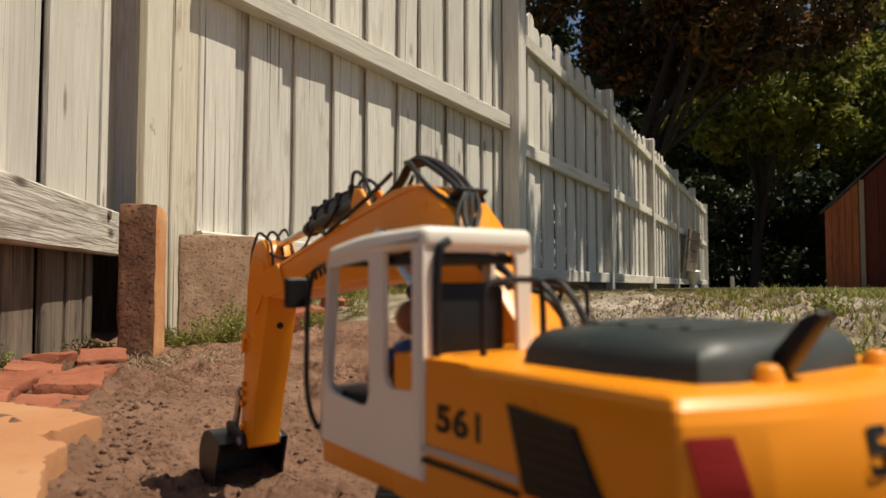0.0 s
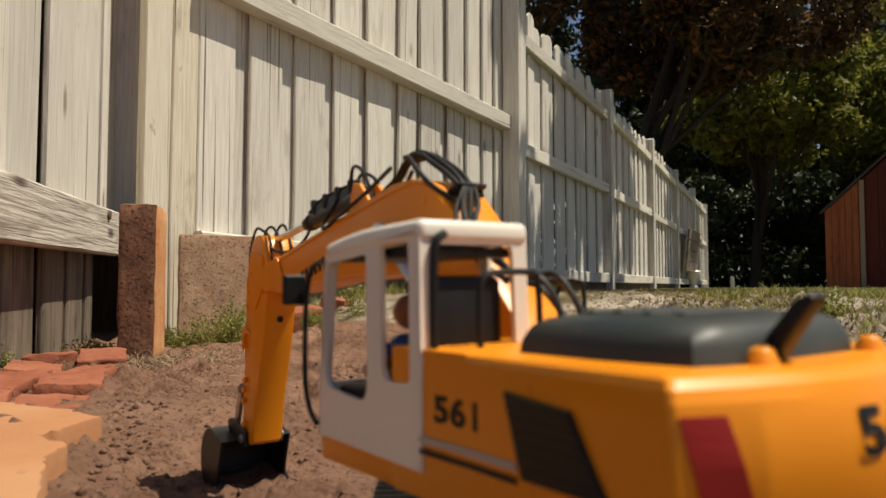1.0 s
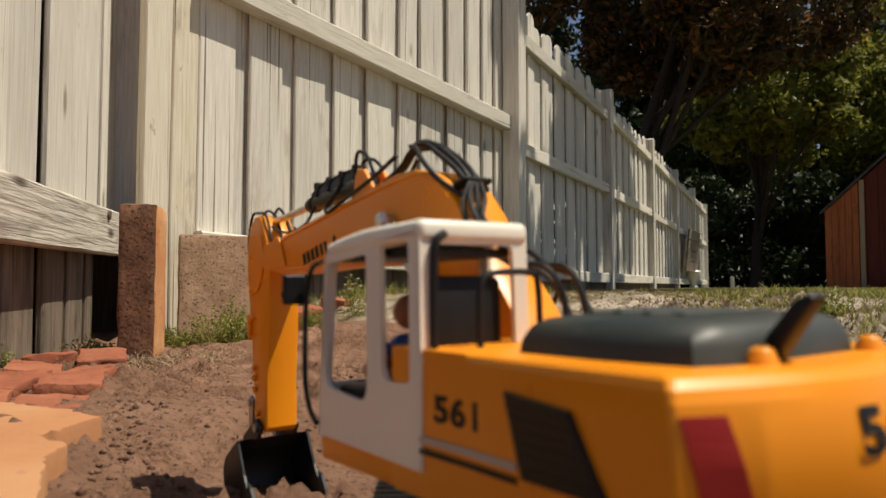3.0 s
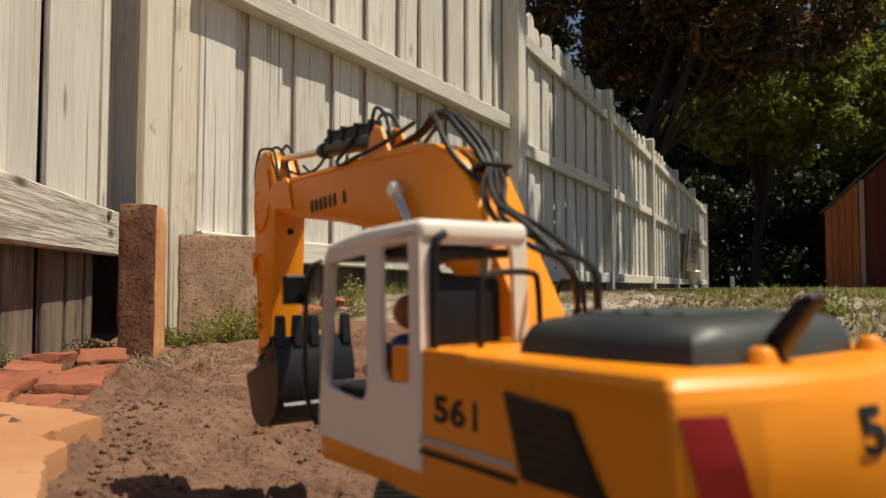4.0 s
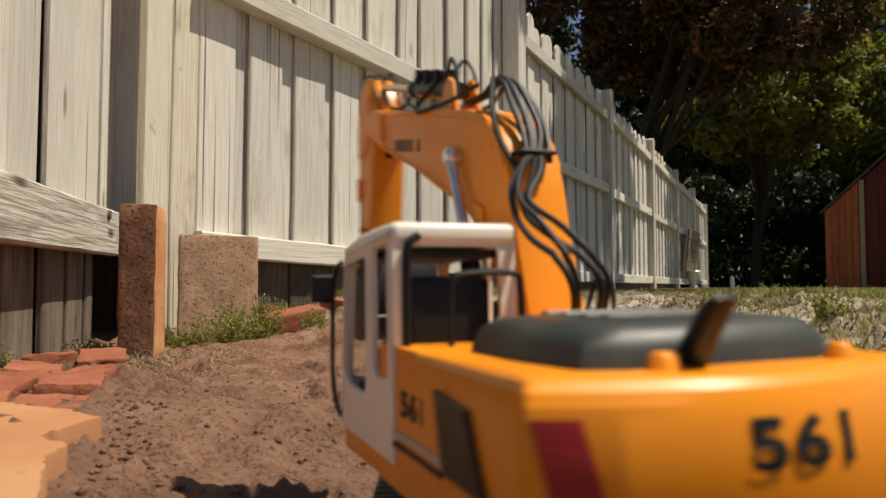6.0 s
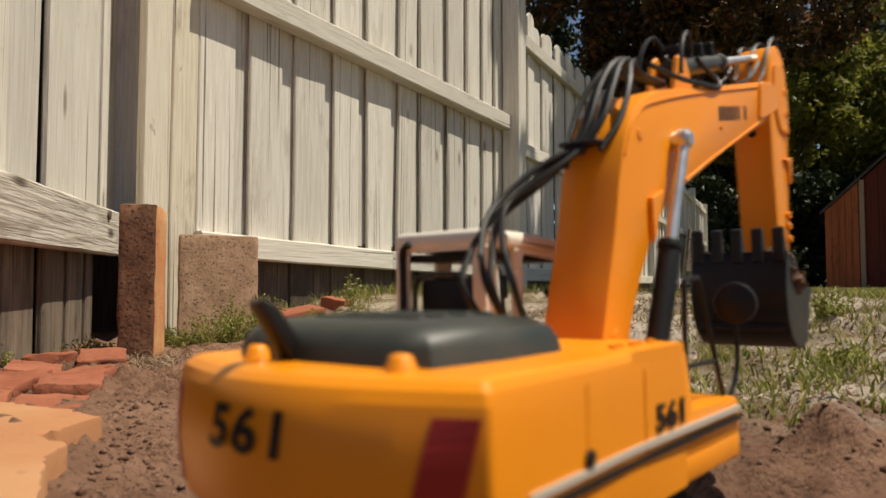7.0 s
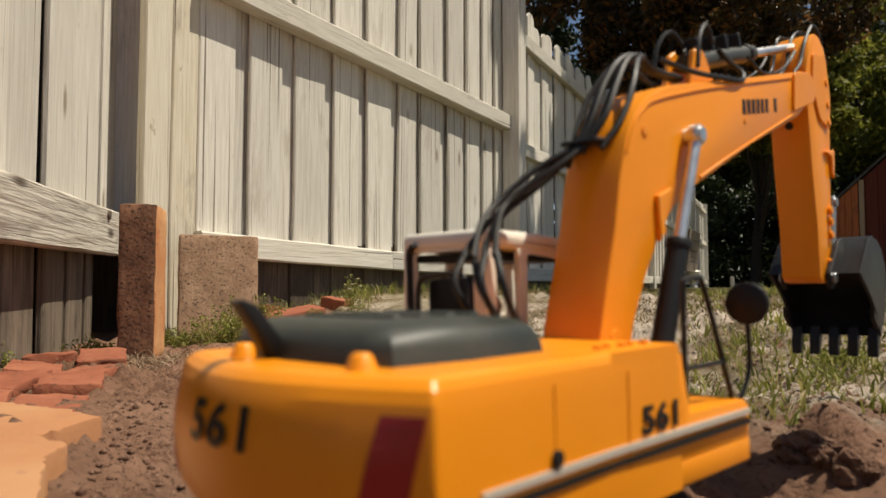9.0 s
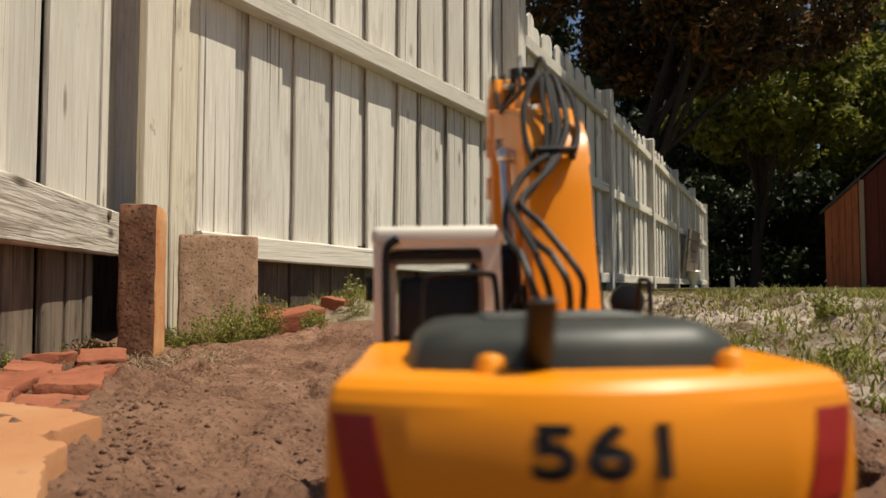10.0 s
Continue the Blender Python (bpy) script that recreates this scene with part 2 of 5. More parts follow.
def tube(points, r, n=8, per=6, r_end=None):
    """A round hose, rod or limb along points."""
    path = smooth_path(points, per) if len(points) > 2 else [Vector(q) for q in points]
    bm = bmesh.new()
    rings, side = [], None
    for i, q in enumerate(path):
        t = (path[min(i + 1, len(path) - 1)] - path[max(i - 1, 0)]).normalized()
        if side is None:
            side = t.orthogonal().normalized()
        side = (side - t * side.dot(t)).normalized()
        up = t.cross(side)
        rr = r if r_end is None else r + (r_end - r) * i / (len(path) - 1)
        rings.append([bm.verts.new(q + (side * math.cos(k * math.tau / n) + up * math.sin(k * math.tau / n)) * rr) for k in range(n)])
    for a, b in zip(rings, rings[1:]):
        for k in range(n):
            bm.faces.new((a[k], a[(k + 1) % n], b[(k + 1) % n], b[k]))
    bm.faces.new(rings[0][::-1])
    bm.faces.new(rings[-1])
    return bm


def disc(centre, axis, r, length, n=16, bevel=0.0):
    """A short cylinder along an axis, with its edge broken."""
    bm = bmesh.new()
    bmesh.ops.create_cone(bm, cap_ends=True, segments=n, radius1=r, radius2=r, depth=length)
    if bevel:
        bmesh.ops.bevel(bm, geom=[e for e in bm.edges if abs(e.verts[0].co.z - e.verts[1].co.z) < 1e-6], offset=bevel, segments=2, affect="EDGES", profile=0.5)
    bm.transform(Matrix.Translation(centre) @ Vector(axis).to_track_quat("Z", "Y").to_matrix().to_4x4())
    return bm


def letters(name, text, size, depth, m, material, parent, label=""):
    cu = bpy.data.curves.new(name, "FONT")
    cu.body, cu.size, cu.extrude = text, size, depth
    cu.align_x, cu.align_y = "CENTER", "CENTER"
    cu.offset = size * 0.030
    cu.space_character = 1.12
    tmp = new("tmp", cu)
    me = bpy.data.meshes.new_from_object(tmp)
    bpy.data.objects.remove(tmp)
    me.transform(m)
    return link(name, me, material, parent, label)


def jag(bm, amount, scale, seed):
    """Uneven, worn surface."""
    for v in bm.verts:
        v.co += noise.noise_vector(v.co * scale + Vector((seed, seed * 1.7, 0))) * amount
    return bm


# ---- ground ----
def smoothstep(u):
    u = min(max(u, 0.0), 1.0)
    return u * u * (3 - 2 * u)


def rise(x, y):
    """The broad lie of the land: a dug hollow that climbs to the lawn."""
    return 0.150 * smoothstep((y + 1.25 * x - 0.95) / 2.1) if y > -3 else 0.0


def height(x, y):
    z = rise(x, y)
    near = smoothstep((4.5 - math.hypot(x, y)) / 3.0)
    if near > 0:
        q = Vector((x, y, 0))
        lump = noise.fractal(q * 3.1, 1.0, 2.0, 3) * 0.016
        crumbs = noise.turbulence(q * 17.0, 5, True, noise_basis="PERLIN_ORIGINAL") - 0.45
        pit = smoothstep(1.25 - math.hypot((x + 0.18) / 0.27, (y - 0.77) / 0.20))
        patch = smoothstep(0.45 + 1.1 * noise.noise(q * 4.3 + Vector((5, 2, 0))))
        z += near * (lump + crumbs * (0.014 + 0.034 * patch * (1 - 0.5 * pit) + 0.004 * pit) + patch * min(0.0, noise.noise(q * 13.0 + Vector((3, 1, 8))) + 0.15) * 0.060)
        z -= 0.036 * pit
        # spoil heap beside the machine
        z += 0.050 * math.exp(-(((x - 0.42) / 0.11) ** 2 + ((y - 0.73) / 0.07) ** 2)) * (0.7 + 0.6 * noise.noise(q * 17.0))
        # ribbed tread prints in the dug strip
        rib = smoothstep(1.3 - abs((x + 0.15 + 0.25 * (y - 0.7)) / 0.10)) * smoothstep(1.3 - abs((y - 0.70) / 0.13))
        z += 0.010 * rib * math.sin((x + 0.2 * y) * 260 + 3 * noise.noise(q * 9)) * (0.6 + 0.8 * noise.noise(q * 14))
        # level ground under the machine, and a slope down from the slab
        flat = smoothstep(1.6 - math.hypot(x - 0.05, y - 0.40) / 0.17)
        z = z * (1 - flat) + 0.0 * flat
    return z


def ground_material():
    m, nt, b = start("sandy_garden_ground", 0.95, spec=0.15)
    soil_a = noise_fac(nt, 5.2, 0.36, 0.66, detail=8.0, rough=0.62)
    fine = noise_fac(nt, 130.0, 0.56, 0.68, detail=3.0)
    c = mix(nt, soil_a, (0.335, 0.190, 0.122, 1), (0.180, 0.094, 0.058, 1))
    c = mix(nt, fine, c, (0.105, 0.058, 0.038, 1))
    sandy = mix(nt, noise_fac(nt, 5.5, 0.42, 0.60, detail=7.0), (0.55, 0.455, 0.36, 1), (0.20, 0.150, 0.085, 1))
    sandy = mix(nt, noise_fac(nt, 46.0, 0.56, 0.66, detail=6.0, rough=0.65), sandy, (0.095, 0.065, 0.038, 1))
    green = mix(nt, noise_fac(nt, 2.2, 0.40, 0.62, detail=5.0), (0.085, 0.085, 0.030, 1), (0.17, 0.14, 0.06, 1))
    coord = nt.nodes.new("ShaderNodeTexCoord")
    sep = nt.nodes.new("ShaderNodeSeparateXYZ")
    nt.links.new(coord.outputs["Object"], sep.inputs[0])

    def edge(kx, ky, c0, c1, wobble):
        a = nt.nodes.new("ShaderNodeMath")
        a.operation = "MULTIPLY_ADD"
        nt.links.new(sep.outputs[0], a.inputs[0])
        a.inputs[1].default_value = kx
        bb = nt.nodes.new("ShaderNodeMath")
        bb.operation = "MULTIPLY_ADD"
        nt.links.new(sep.outputs[1], bb.inputs[0])
        bb.inputs[1].default_value = ky
        nt.links.new(wobble, bb.inputs[2])
        nt.links.new(bb.outputs[0], a.inputs[2])
        r = nt.nodes.new("ShaderNodeMapRange")
        r.inputs[1].default_value, r.inputs[2].default_value = c0, c1
        nt.links.new(a.outputs[0], r.inputs[0])
        return r.outputs[0]

    wob = noise_fac(nt, 4.0, 0.2, 0.8, detail=4.0)
    c = mix(nt, edge(2.0, 1.0, 2.22, 2.42, wob), c, sandy)
    c = mix(nt, edge(0.7, 1.0, 2.7, 3.8, wob), c, green)
    nt.links.new(c, b.inputs["Base Color"])
    bump(nt, b, noise_fac(nt, 55.0, 0.3, 0.7, detail=8.0, rough=0.70), 1.0, 0.006)
    return m


def graded(a, b, step, far, growth):
    out = list(np.arange(a, b, step))
    s, v = step, out[-1]
    while v < far:
        s *= growth
        v += s
        out.append(v)
    s, v = step, out[0]
    while v > -far:
        s *= growth
        v -= s
        out.insert(0, v)
    return out


def make_ground():
    xs, ys = graded(-1.0, 1.1, 0.0068, 120.0, 1.16), graded(0.36, 2.1, 0.0066, 120.0, 1.12)
    verts = [(x, y, height(x, y)) for y in ys for x in xs]
    w = len(xs)
    faces = [(j * w + i, j * w + i + 1, (j + 1) * w + i + 1, (j + 1) * w + i) for j in range(len(ys) - 1) for i in range(w - 1)]
    ob = arrays("ground", verts, faces, ground_material(), smooth=True)
    tagged(ob, "dug pinkish brown sandy soil rising to a thin lawn", "ground", kind="structure")


make_ground()

# ---- fence ----
A, B = Vector((-0.853, 2.50)), Vector((0.385, 4.57))
POSTS = [Vector((0.463, 4.60)), Vector((1.534, 6.77)), Vector((2.553, 8.97)), Vector((3.565, 11.2)), Vector((4.59, 13.4)), Vector((5.60, 15.6))]


def board(name, w, h, t, material, parent, m, ear=0.0, seed=0, bow=0.0, axis=2):
    """One plank, w wide in x, t thick in y, h high in z; ear: cut corners at the top; sawn edges softened, a little bowed."""
    bm = bmesh.new()
    n = max(2, int(h / 0.22))
    pts = []
    for i in range(n + 1):
        z = h * i / n
        e = noise.noise(Vector((seed * 3.1, z * 2.3, 0.5))) * bow
        pts.append((e, z))
    c = min(0.004, w * 0.06)
    rings = []
    for i, (e, z) in enumerate(pts):
        cut = ear if i == n and ear else 0.0
        zz = z - (cut if cut else 0)
        x0, x1 = e - w / 2, e + w / 2
        rings.append([bm.verts.new(q) for q in ((x0 + c, 0, zz), (x0, c, zz), (x0, t - c, zz), (x0 + c, t, zz), (x1 - c, t, zz), (x1, t - c, zz), (x1, c, zz), (x1 - c, 0, zz))])
    if ear:
        e, z = pts[-1]
        rings.append([bm.verts.new((e + (q.co.x - e) * 0.45, q.co.y, z)) for q in rings[-1]])
    for a, b in zip(rings, rings[1:]):
        for k in range(8):
            bm.faces.new((a[k], b[k], b[(k + 1) % 8], a[(k + 1) % 8]))
    bm.faces.new(rings[0])
    bm.faces.new(rings[-1][::-1])
    ob = part(name, bm, material, parent)
    ob.matrix_basis = m
    return ob


def along(p, q):
    """A frame with x from p to q on the plan, y away from the garden."""
    d = (q - p).normalized()
    return Matrix(((d.x, -d.y, 0, p.x), (d.y, d.x, 0, p.y), (0, 0, 1, 0), (0, 0, 0, 1)))


def rail(name, parent, frame_m, x0, x1, z0, z1, y0, thick, tall, material, label="", seed=0):
    """A lengthwise bar whose ends may differ in height; a long bar with a slightly uneven edge."""
    bm = bmesh.new()
    n = max(2, int((x1 - x0) / 0.12))
    rings = []
    for i in range(n + 1):
        u = i / n
        x, z = x0 + (x1 - x0) * u, z0 + (z1 - z0) * u
        j = noise.noise(Vector((x * 5, seed, 0))) * 0.003
        k = noise.noise(Vector((x * 7, seed + 5, 0))) * 0.003
        c = 0.006
        rings.append([bm.verts.new(v) for v in ((x, -thick + y0, z - tall + c + j), (x, -thick + y0, z - c + k), (x, -thick + y0 + c, z + k), (x, y0, z), (x, y0, z - tall), (x, -thick + y0 + c, z - tall + j))])
    for a, b in zip(rings, rings[1:]):
        for k in range(6):
            bm.faces.new((a[k], a[(k + 1) % 6], b[(k + 1) % 6], b[k]))
    bm.faces.new(rings[0])
    bm.faces.new(rings[-1])
    ob = part(name, bm, material, parent, label)
    ob.matrix_basis = frame_m
    return ob


def make_long_fence():
    fence = empty("fence", Matrix.Identity(4), "tall weathered white board fence with bare brown skirt boards", "fence")
    rnd = random.Random(3)
    f = along(A, B)
    length = (B - A).length
    # near bay: wide front boards with set-back boards showing between them
    starts = [0.002, 0.1015, 0.206, 0.3087, 0.409, 0.509, 0.598, 0.711, 0.803, 0.887, 0.95, 1.02]
    for i, (s0, s1) in enumerate(zip(starts, starts[1:])):
        x0, x1 = s0 * length, s1 * length
        front = (x1 - x0) * rnd.uniform(0.68, 0.80)
        tilt = rnd.uniform(-0.4, 0.4) + (1.3 if i == 5 else 0)
        zb = 0.35 - 0.045 * s0
        board("slat", front - 0.003, 1.70, 0.018, WHITE_BOARD, fence, f @ pose(x0 + front / 2 + 0.004, rnd.uniform(0, 0.006), zb, 0, tilt, rnd.uniform(-1.5, 1.0)), 0.03, i, 0.006)
        board("slat", x1 - x0 - front + 0.11, 1.70, 0.016, WHITE_BOARD, fence, f @ pose((x0 + front + x1) / 2, 0.024 + rnd.uniform(0, 0.006), zb, 0, -tilt * 0.4, 0), 0.03, i + 40, 0.004)
        board("skirt_board", (x1 - x0) * 0.60, 0.42, 0.018, BARE_BOARD, fence, f @ pose(x0 + 0.31 * (x1 - x0), 0.012 + rnd.uniform(0, 0.012), -0.08 + 0.08 * s0, 0, rnd.uniform(-1, 1), 0), 0, i + 80, 0.006)
        board("skirt_board", (x1 - x0) * 0.42, 0.42, 0.018, BARE_BOARD, fence, f @ pose(x0 + 0.80 * (x1 - x0), 0.022 + rnd.uniform(0, 0.012), -0.08 + 0.08 * s0, 0, rnd.uniform(-1, 1), 0), 0, i + 90, 0.006)
    rail("rail", fence, f, 0.0, length, 1.300, 1.245, 0.0, 0.066, 0.092, WHITE_RAIL, seed=1)
    rail("rail", fence, f, 0.0, length * 0.47, 0.369, 0.346, 0.0, 0.040, 0.088, WHITE_RAIL, seed=2)
    rail("rail", fence, f, length * 0.472, length, 0.346, 0.318, 0.0, 0.038, 0.088, WHITE_RAIL, seed=3)
    # corner post
    board("post", 0.096, 2.25, 0.050, POST_PLAIN, fence, pose(-0.9405, 2.389, -0.10, 0, 0, 48.7), 0, 7, 0.004)
    board("post", 0.106, 2.25, 0.100, POST_WOOD, fence, pose(-0.878, 2.4635, -0.10, 0, 0, 59.1), 0, 8, 0.004)
    # far bays
    for b, (p, q) in enumerate(zip(POSTS, POSTS[1:])):
        g = along(p, q)
        n = (q - p).length
        zg = 0.10
        board("post", 0.13, 1.98 - zg + rnd.uniform(-0.02, 0.03) + (0.4 if b == 0 else 0), 0.11, WHITE_BOARD, fence, g @ pose(-0.035, -0.060, zg), 0.02, b + 60, 0.006)
        x, k = 0.09, 0
        while x < n - 0.10:
            w = rnd.uniform(0.125, 0.15)
            board("slat", w, 1.68 + rnd.uniform(-0.03, 0.03) + (0.07 * (1 - x / n) if b == 0 else 0) - (0.05 if b > 2 else 0), 0.018, WHITE_BOARD, fence,
                  g @ pose(x + w / 2, (0.0 if k % 2 else 0.018) + rnd.uniform(0, 0.004), 0.27, 0, rnd.uniform(-0.7, 0.7), rnd.uniform(-2, 2)), 0.035, k + 100 * b, 0.005)
            x += w + rnd.uniform(0.004, 0.022)
            k += 1
        rail("rail", fence, g, 0.05, n - 0.06, 1.82, 1.80, 0.0, 0.040, 0.088, WHITE_RAIL, seed=10 + b)
        rail("rail", fence, g, 0.05, n - 0.06, 1.10, 1.12, 0.0, 0.040, 0.088, WHITE_RAIL, seed=20 + b)
        rail("rail", fence, g, 0.05, n - 0.06, 0.30, 0.30, 0.0, 0.040, 0.088, WHITE_RAIL, seed=30 + b)
        if b < 3:
            rail("skirt_rail", fence, g, 0.05, n - 0.06, 0.24, 0.24, 0.02, 0.018, 0.24, BARE_BOARD, seed=40 + b)
    board("post", 0.13, 1.85, 0.11, WHITE_BOARD, fence, Matrix.Translation((5.6, 15.6, 0.1)), 0.02, 66, 0.006)


L0, L1 = Vector((-1.09, 2.40)), Vector((-0.66, 0.25))


def make_side_fence():
    fence = empty("fence", Matrix.Identity(4), "side fence of pale boards over a bare grey beam", "fence")
    f = along(L1, L0)          # x runs away from the eye, y to the outside
    n = (L0 - L1).length

    def at(u):                 # metres short of the corner
        return n - 0.918 * u
    rnd = random.Random(8)
    spans = [(-0.07, 0.10, 0.0), (0.115, 0.385, 0.010), (0.425, 0.655, 0.0), (0.70, 0.925, 0.012), (0.945, 1.22, 0.0), (1.24, 1.45, 0.01), (1.47, 1.70, 0.0)]
    for i, (u0, u1, off) in enumerate(spans):
        w = (u1 - u0) * 0.918
        board("slat", w, 1.75, 0.020, WHITE_BOARD, fence, f @ pose(at((u0 + u1) / 2), 0.012 + off, 0.32, 0, rnd.uniform(-0.4, 0.4), 0), 0.03, i + 200, 0.004)
    spans = [(0.13, 0.20), (0.23, 0.39), (0.42, 0.60), (0.66, 0.88), (0.91, 1.10), (1.13, 1.40)]
    for i, (u0, u1) in enumerate(spans):
        w = (u1 - u0) * 0.918
        board("skirt_board", w, 0.42, 0.020, BARE_GREY, fence, f @ pose(at((u0 + u1) / 2), 0.022 + rnd.uniform(0, 0.015), -0.04, 0, rnd.uniform(-1.5, 1.5), 0), 0, i + 230, 0.004)
    ob = rail("beam", fence, f, 0.0, at(-0.005), 0.395, 0.419, 0.008, 0.044, 0.140, GREY_RAIL, "split bare grey timber beam with a dark knot", seed=51)
    # knot and end check on the beam
    kn = disc((at(0.22), -0.0385, 0.395), (0, 1, 0), 0.014, 0.008, 12, 0.002)
    ob2 = part("knot", jag(kn, 0.003, 60, 2), BARE_BOARD, fence, "dark rotten knot")
    ob2.matrix_basis = f
    # set-back shaded post at the corner
    board("post", 0.15, 1.8, 0.05, WHITE_BOARD, fence, pose(-1.085, 2.56, 0.36, 0, 0, 14), 0, 240, 0.003)
    # dark slats added behind the gaps to stand in for their shade
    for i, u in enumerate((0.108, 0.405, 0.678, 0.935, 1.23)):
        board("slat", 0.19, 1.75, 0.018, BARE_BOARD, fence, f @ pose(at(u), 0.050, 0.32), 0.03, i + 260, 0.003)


make_long_fence()
make_side_fence()


def make_hollow_cover():
    """Keeps the hollow behind the side fence dark: an added cover, back and end."""
    f = along(L1, L0)
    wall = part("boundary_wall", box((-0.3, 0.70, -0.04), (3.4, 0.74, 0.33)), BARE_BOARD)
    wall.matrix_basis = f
    tagged(wall, "added dark boards keeping the hollow behind the side fence black", "wall", kind="structure")
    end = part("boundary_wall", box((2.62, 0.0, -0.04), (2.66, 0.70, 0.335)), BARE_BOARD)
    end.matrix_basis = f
    tagged(end, "added dark boards blocking light and view behind the corner post", "wall", kind="structure")
    # unseen lid, added to keep the sun out of the hollow
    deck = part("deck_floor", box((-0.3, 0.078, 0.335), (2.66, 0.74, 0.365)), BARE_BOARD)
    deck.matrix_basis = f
    tagged(deck, "added unseen cover that keeps sun out of the hollow", "deck", kind="structure")


make_hollow_cover()


# ---- pavers and bricks ----
def block(name, size, material, m, label, category, group="", seed=0, cuts=5, rough=0.004, edge=None):
    """A cast or fired block with worn arrises."""
    bm = box((-size[0] / 2, -size[1] / 2, 0), (size[0] / 2, size[1] / 2, size[2]), min(size) * 0.06, 2)
    bmesh.ops.subdivide_edges(bm, edges=[e for e in bm.edges if e.calc_length() > min(size) * 0.5], cuts=cuts, use_grid_fill=True)
    jag(bm, rough * 0.5, 24, seed)
    jag(bm, rough * 0.55, 110, seed + 3)
    ob = part(name, bm, material, None, label, True)
    ob.matrix_basis = m
    if edge is not None:
        ob.data.materials.append(edge)
        # faces turned to the sun take the brighter edge colour
        for poly in ob.data.polygons:
            if poly.normal.x > 0.8:
                poly.material_index = 1
    return tagged(ob, label, category, group)


block("paver", (0.088, 0.15, 0.395), DARK_PAVER, pose(-0.768, 1.87, -0.012, 0, 0, 12), "upright stained brown concrete paver, sunlight painted into its orange edge", "paver", seed=4, cuts=9, edge=PAVER_LIT_EDGE)
block("paver", (0.245, 0.055, 0.335), PAVER, pose(-0.724, 2.36, 0.010, -6, 0.5, 24), "pitted pinkish concrete paver leaning on the fence", "paver", seed=9, cuts=11)
EDGE_DIR, EDGE_END = Vector((-0.31, 0.951)), Vector((-0.494, 0.985))
for i in range(8):
    col, k = i % 2, i // 2
    side_off = 0.052 + 0.112 * col
    q = EDGE_END + EDGE_DIR * (0.212 * k + 0.10 + 0.05 * col) + Vector((-0.951, -0.31)) * side_off
    jit = random.Random(90 + i)
    block("brick", (0.195 + jit.uniform(-0.02, 0.01), 0.098, 0.055), BRICK, pose(q.x, q.y, rise(q.x, q.y) - 0.034 + jit.uniform(-0.010, 0.010), jit.uniform(-7, 7), jit.uniform(-5, 5), 108 + jit.uniform(-9, 9)), "worn red clay brick half sunk in soil", "brick", "bricks edging the bed", 20 + i, 5, 0.007)
block("brick", (0.20, 0.095, 0.058), BRICK, pose(-0.485, 2.36, height(-0.485, 2.36) - 0.002, 5, -9, 42), "loose red brick lying below the fence", "brick", "loose bricks", 41, 4, 0.004)
block("brick", (0.10, 0.08, 0.04), BRICK, pose(-0.40, 2.75, height(-0.40, 2.75) - 0.008, 0, 8, -20), "broken red brick end in the weeds", "brick", "loose bricks", 43, 4, 0.006)
block("brick", (0.12, 0.09, 0.05), BRICK, pose(-0.62, 2.66, height(-0.62, 2.66) - 0.008, 0, 8, 50), "broken red brick end below the skirt boards", "brick", "loose bricks", 44, 4, 0.006)


def make_slab():
    """The broken flat slab at the edge of the bed."""
    outline = [(-0.98, 0.35), (-0.24, 0.35), (-0.29, 0.52), (-0.33, 0.61), (-0.375, 0.70), (-0.385, 0.76), (-0.44, 0.80), (-0.425, 0.915), (-0.49, 0.965), (-0.62, 1.03), (-0.98, 1.06)]
    bm = bmesh.new()
    pts = []
    k = len(outline)
    for i in range(k):
        a, b = Vector(outline[i]), Vector(outline[(i + 1) % k])
        for j in range(10):
            q = a.lerp(b, j / 10)
            pts.append(q + Vector((noise.noise(Vector((q.x * 75, q.y * 75, 1))), noise.noise(Vector((q.x * 75, q.y * 75, 7))))) * 0.007)
    f = bm.faces.new([bm.verts.new((q.x, q.y, 0.020)) for q in pts])
    out = bmesh.ops.extrude_face_region(bm, geom=[f])
    for v in out["geom"]:
        if isinstance(v, bmesh.types.BMVert):
            v.co.z = -0.035
    top = [e for e in bm.edges if all(abs(v.co.z - 0.020) < 1e-6 for v in e.verts)]
    bmesh.ops.bevel(bm, geom=top, offset=0.004, segments=2, affect="EDGES", profile=0.5)
    ob = part("stone_slab", bm, SLAB, None, "", True)
    tagged(ob, "broken pale orange stone slab lying flat in soil", "slab")


make_slab()


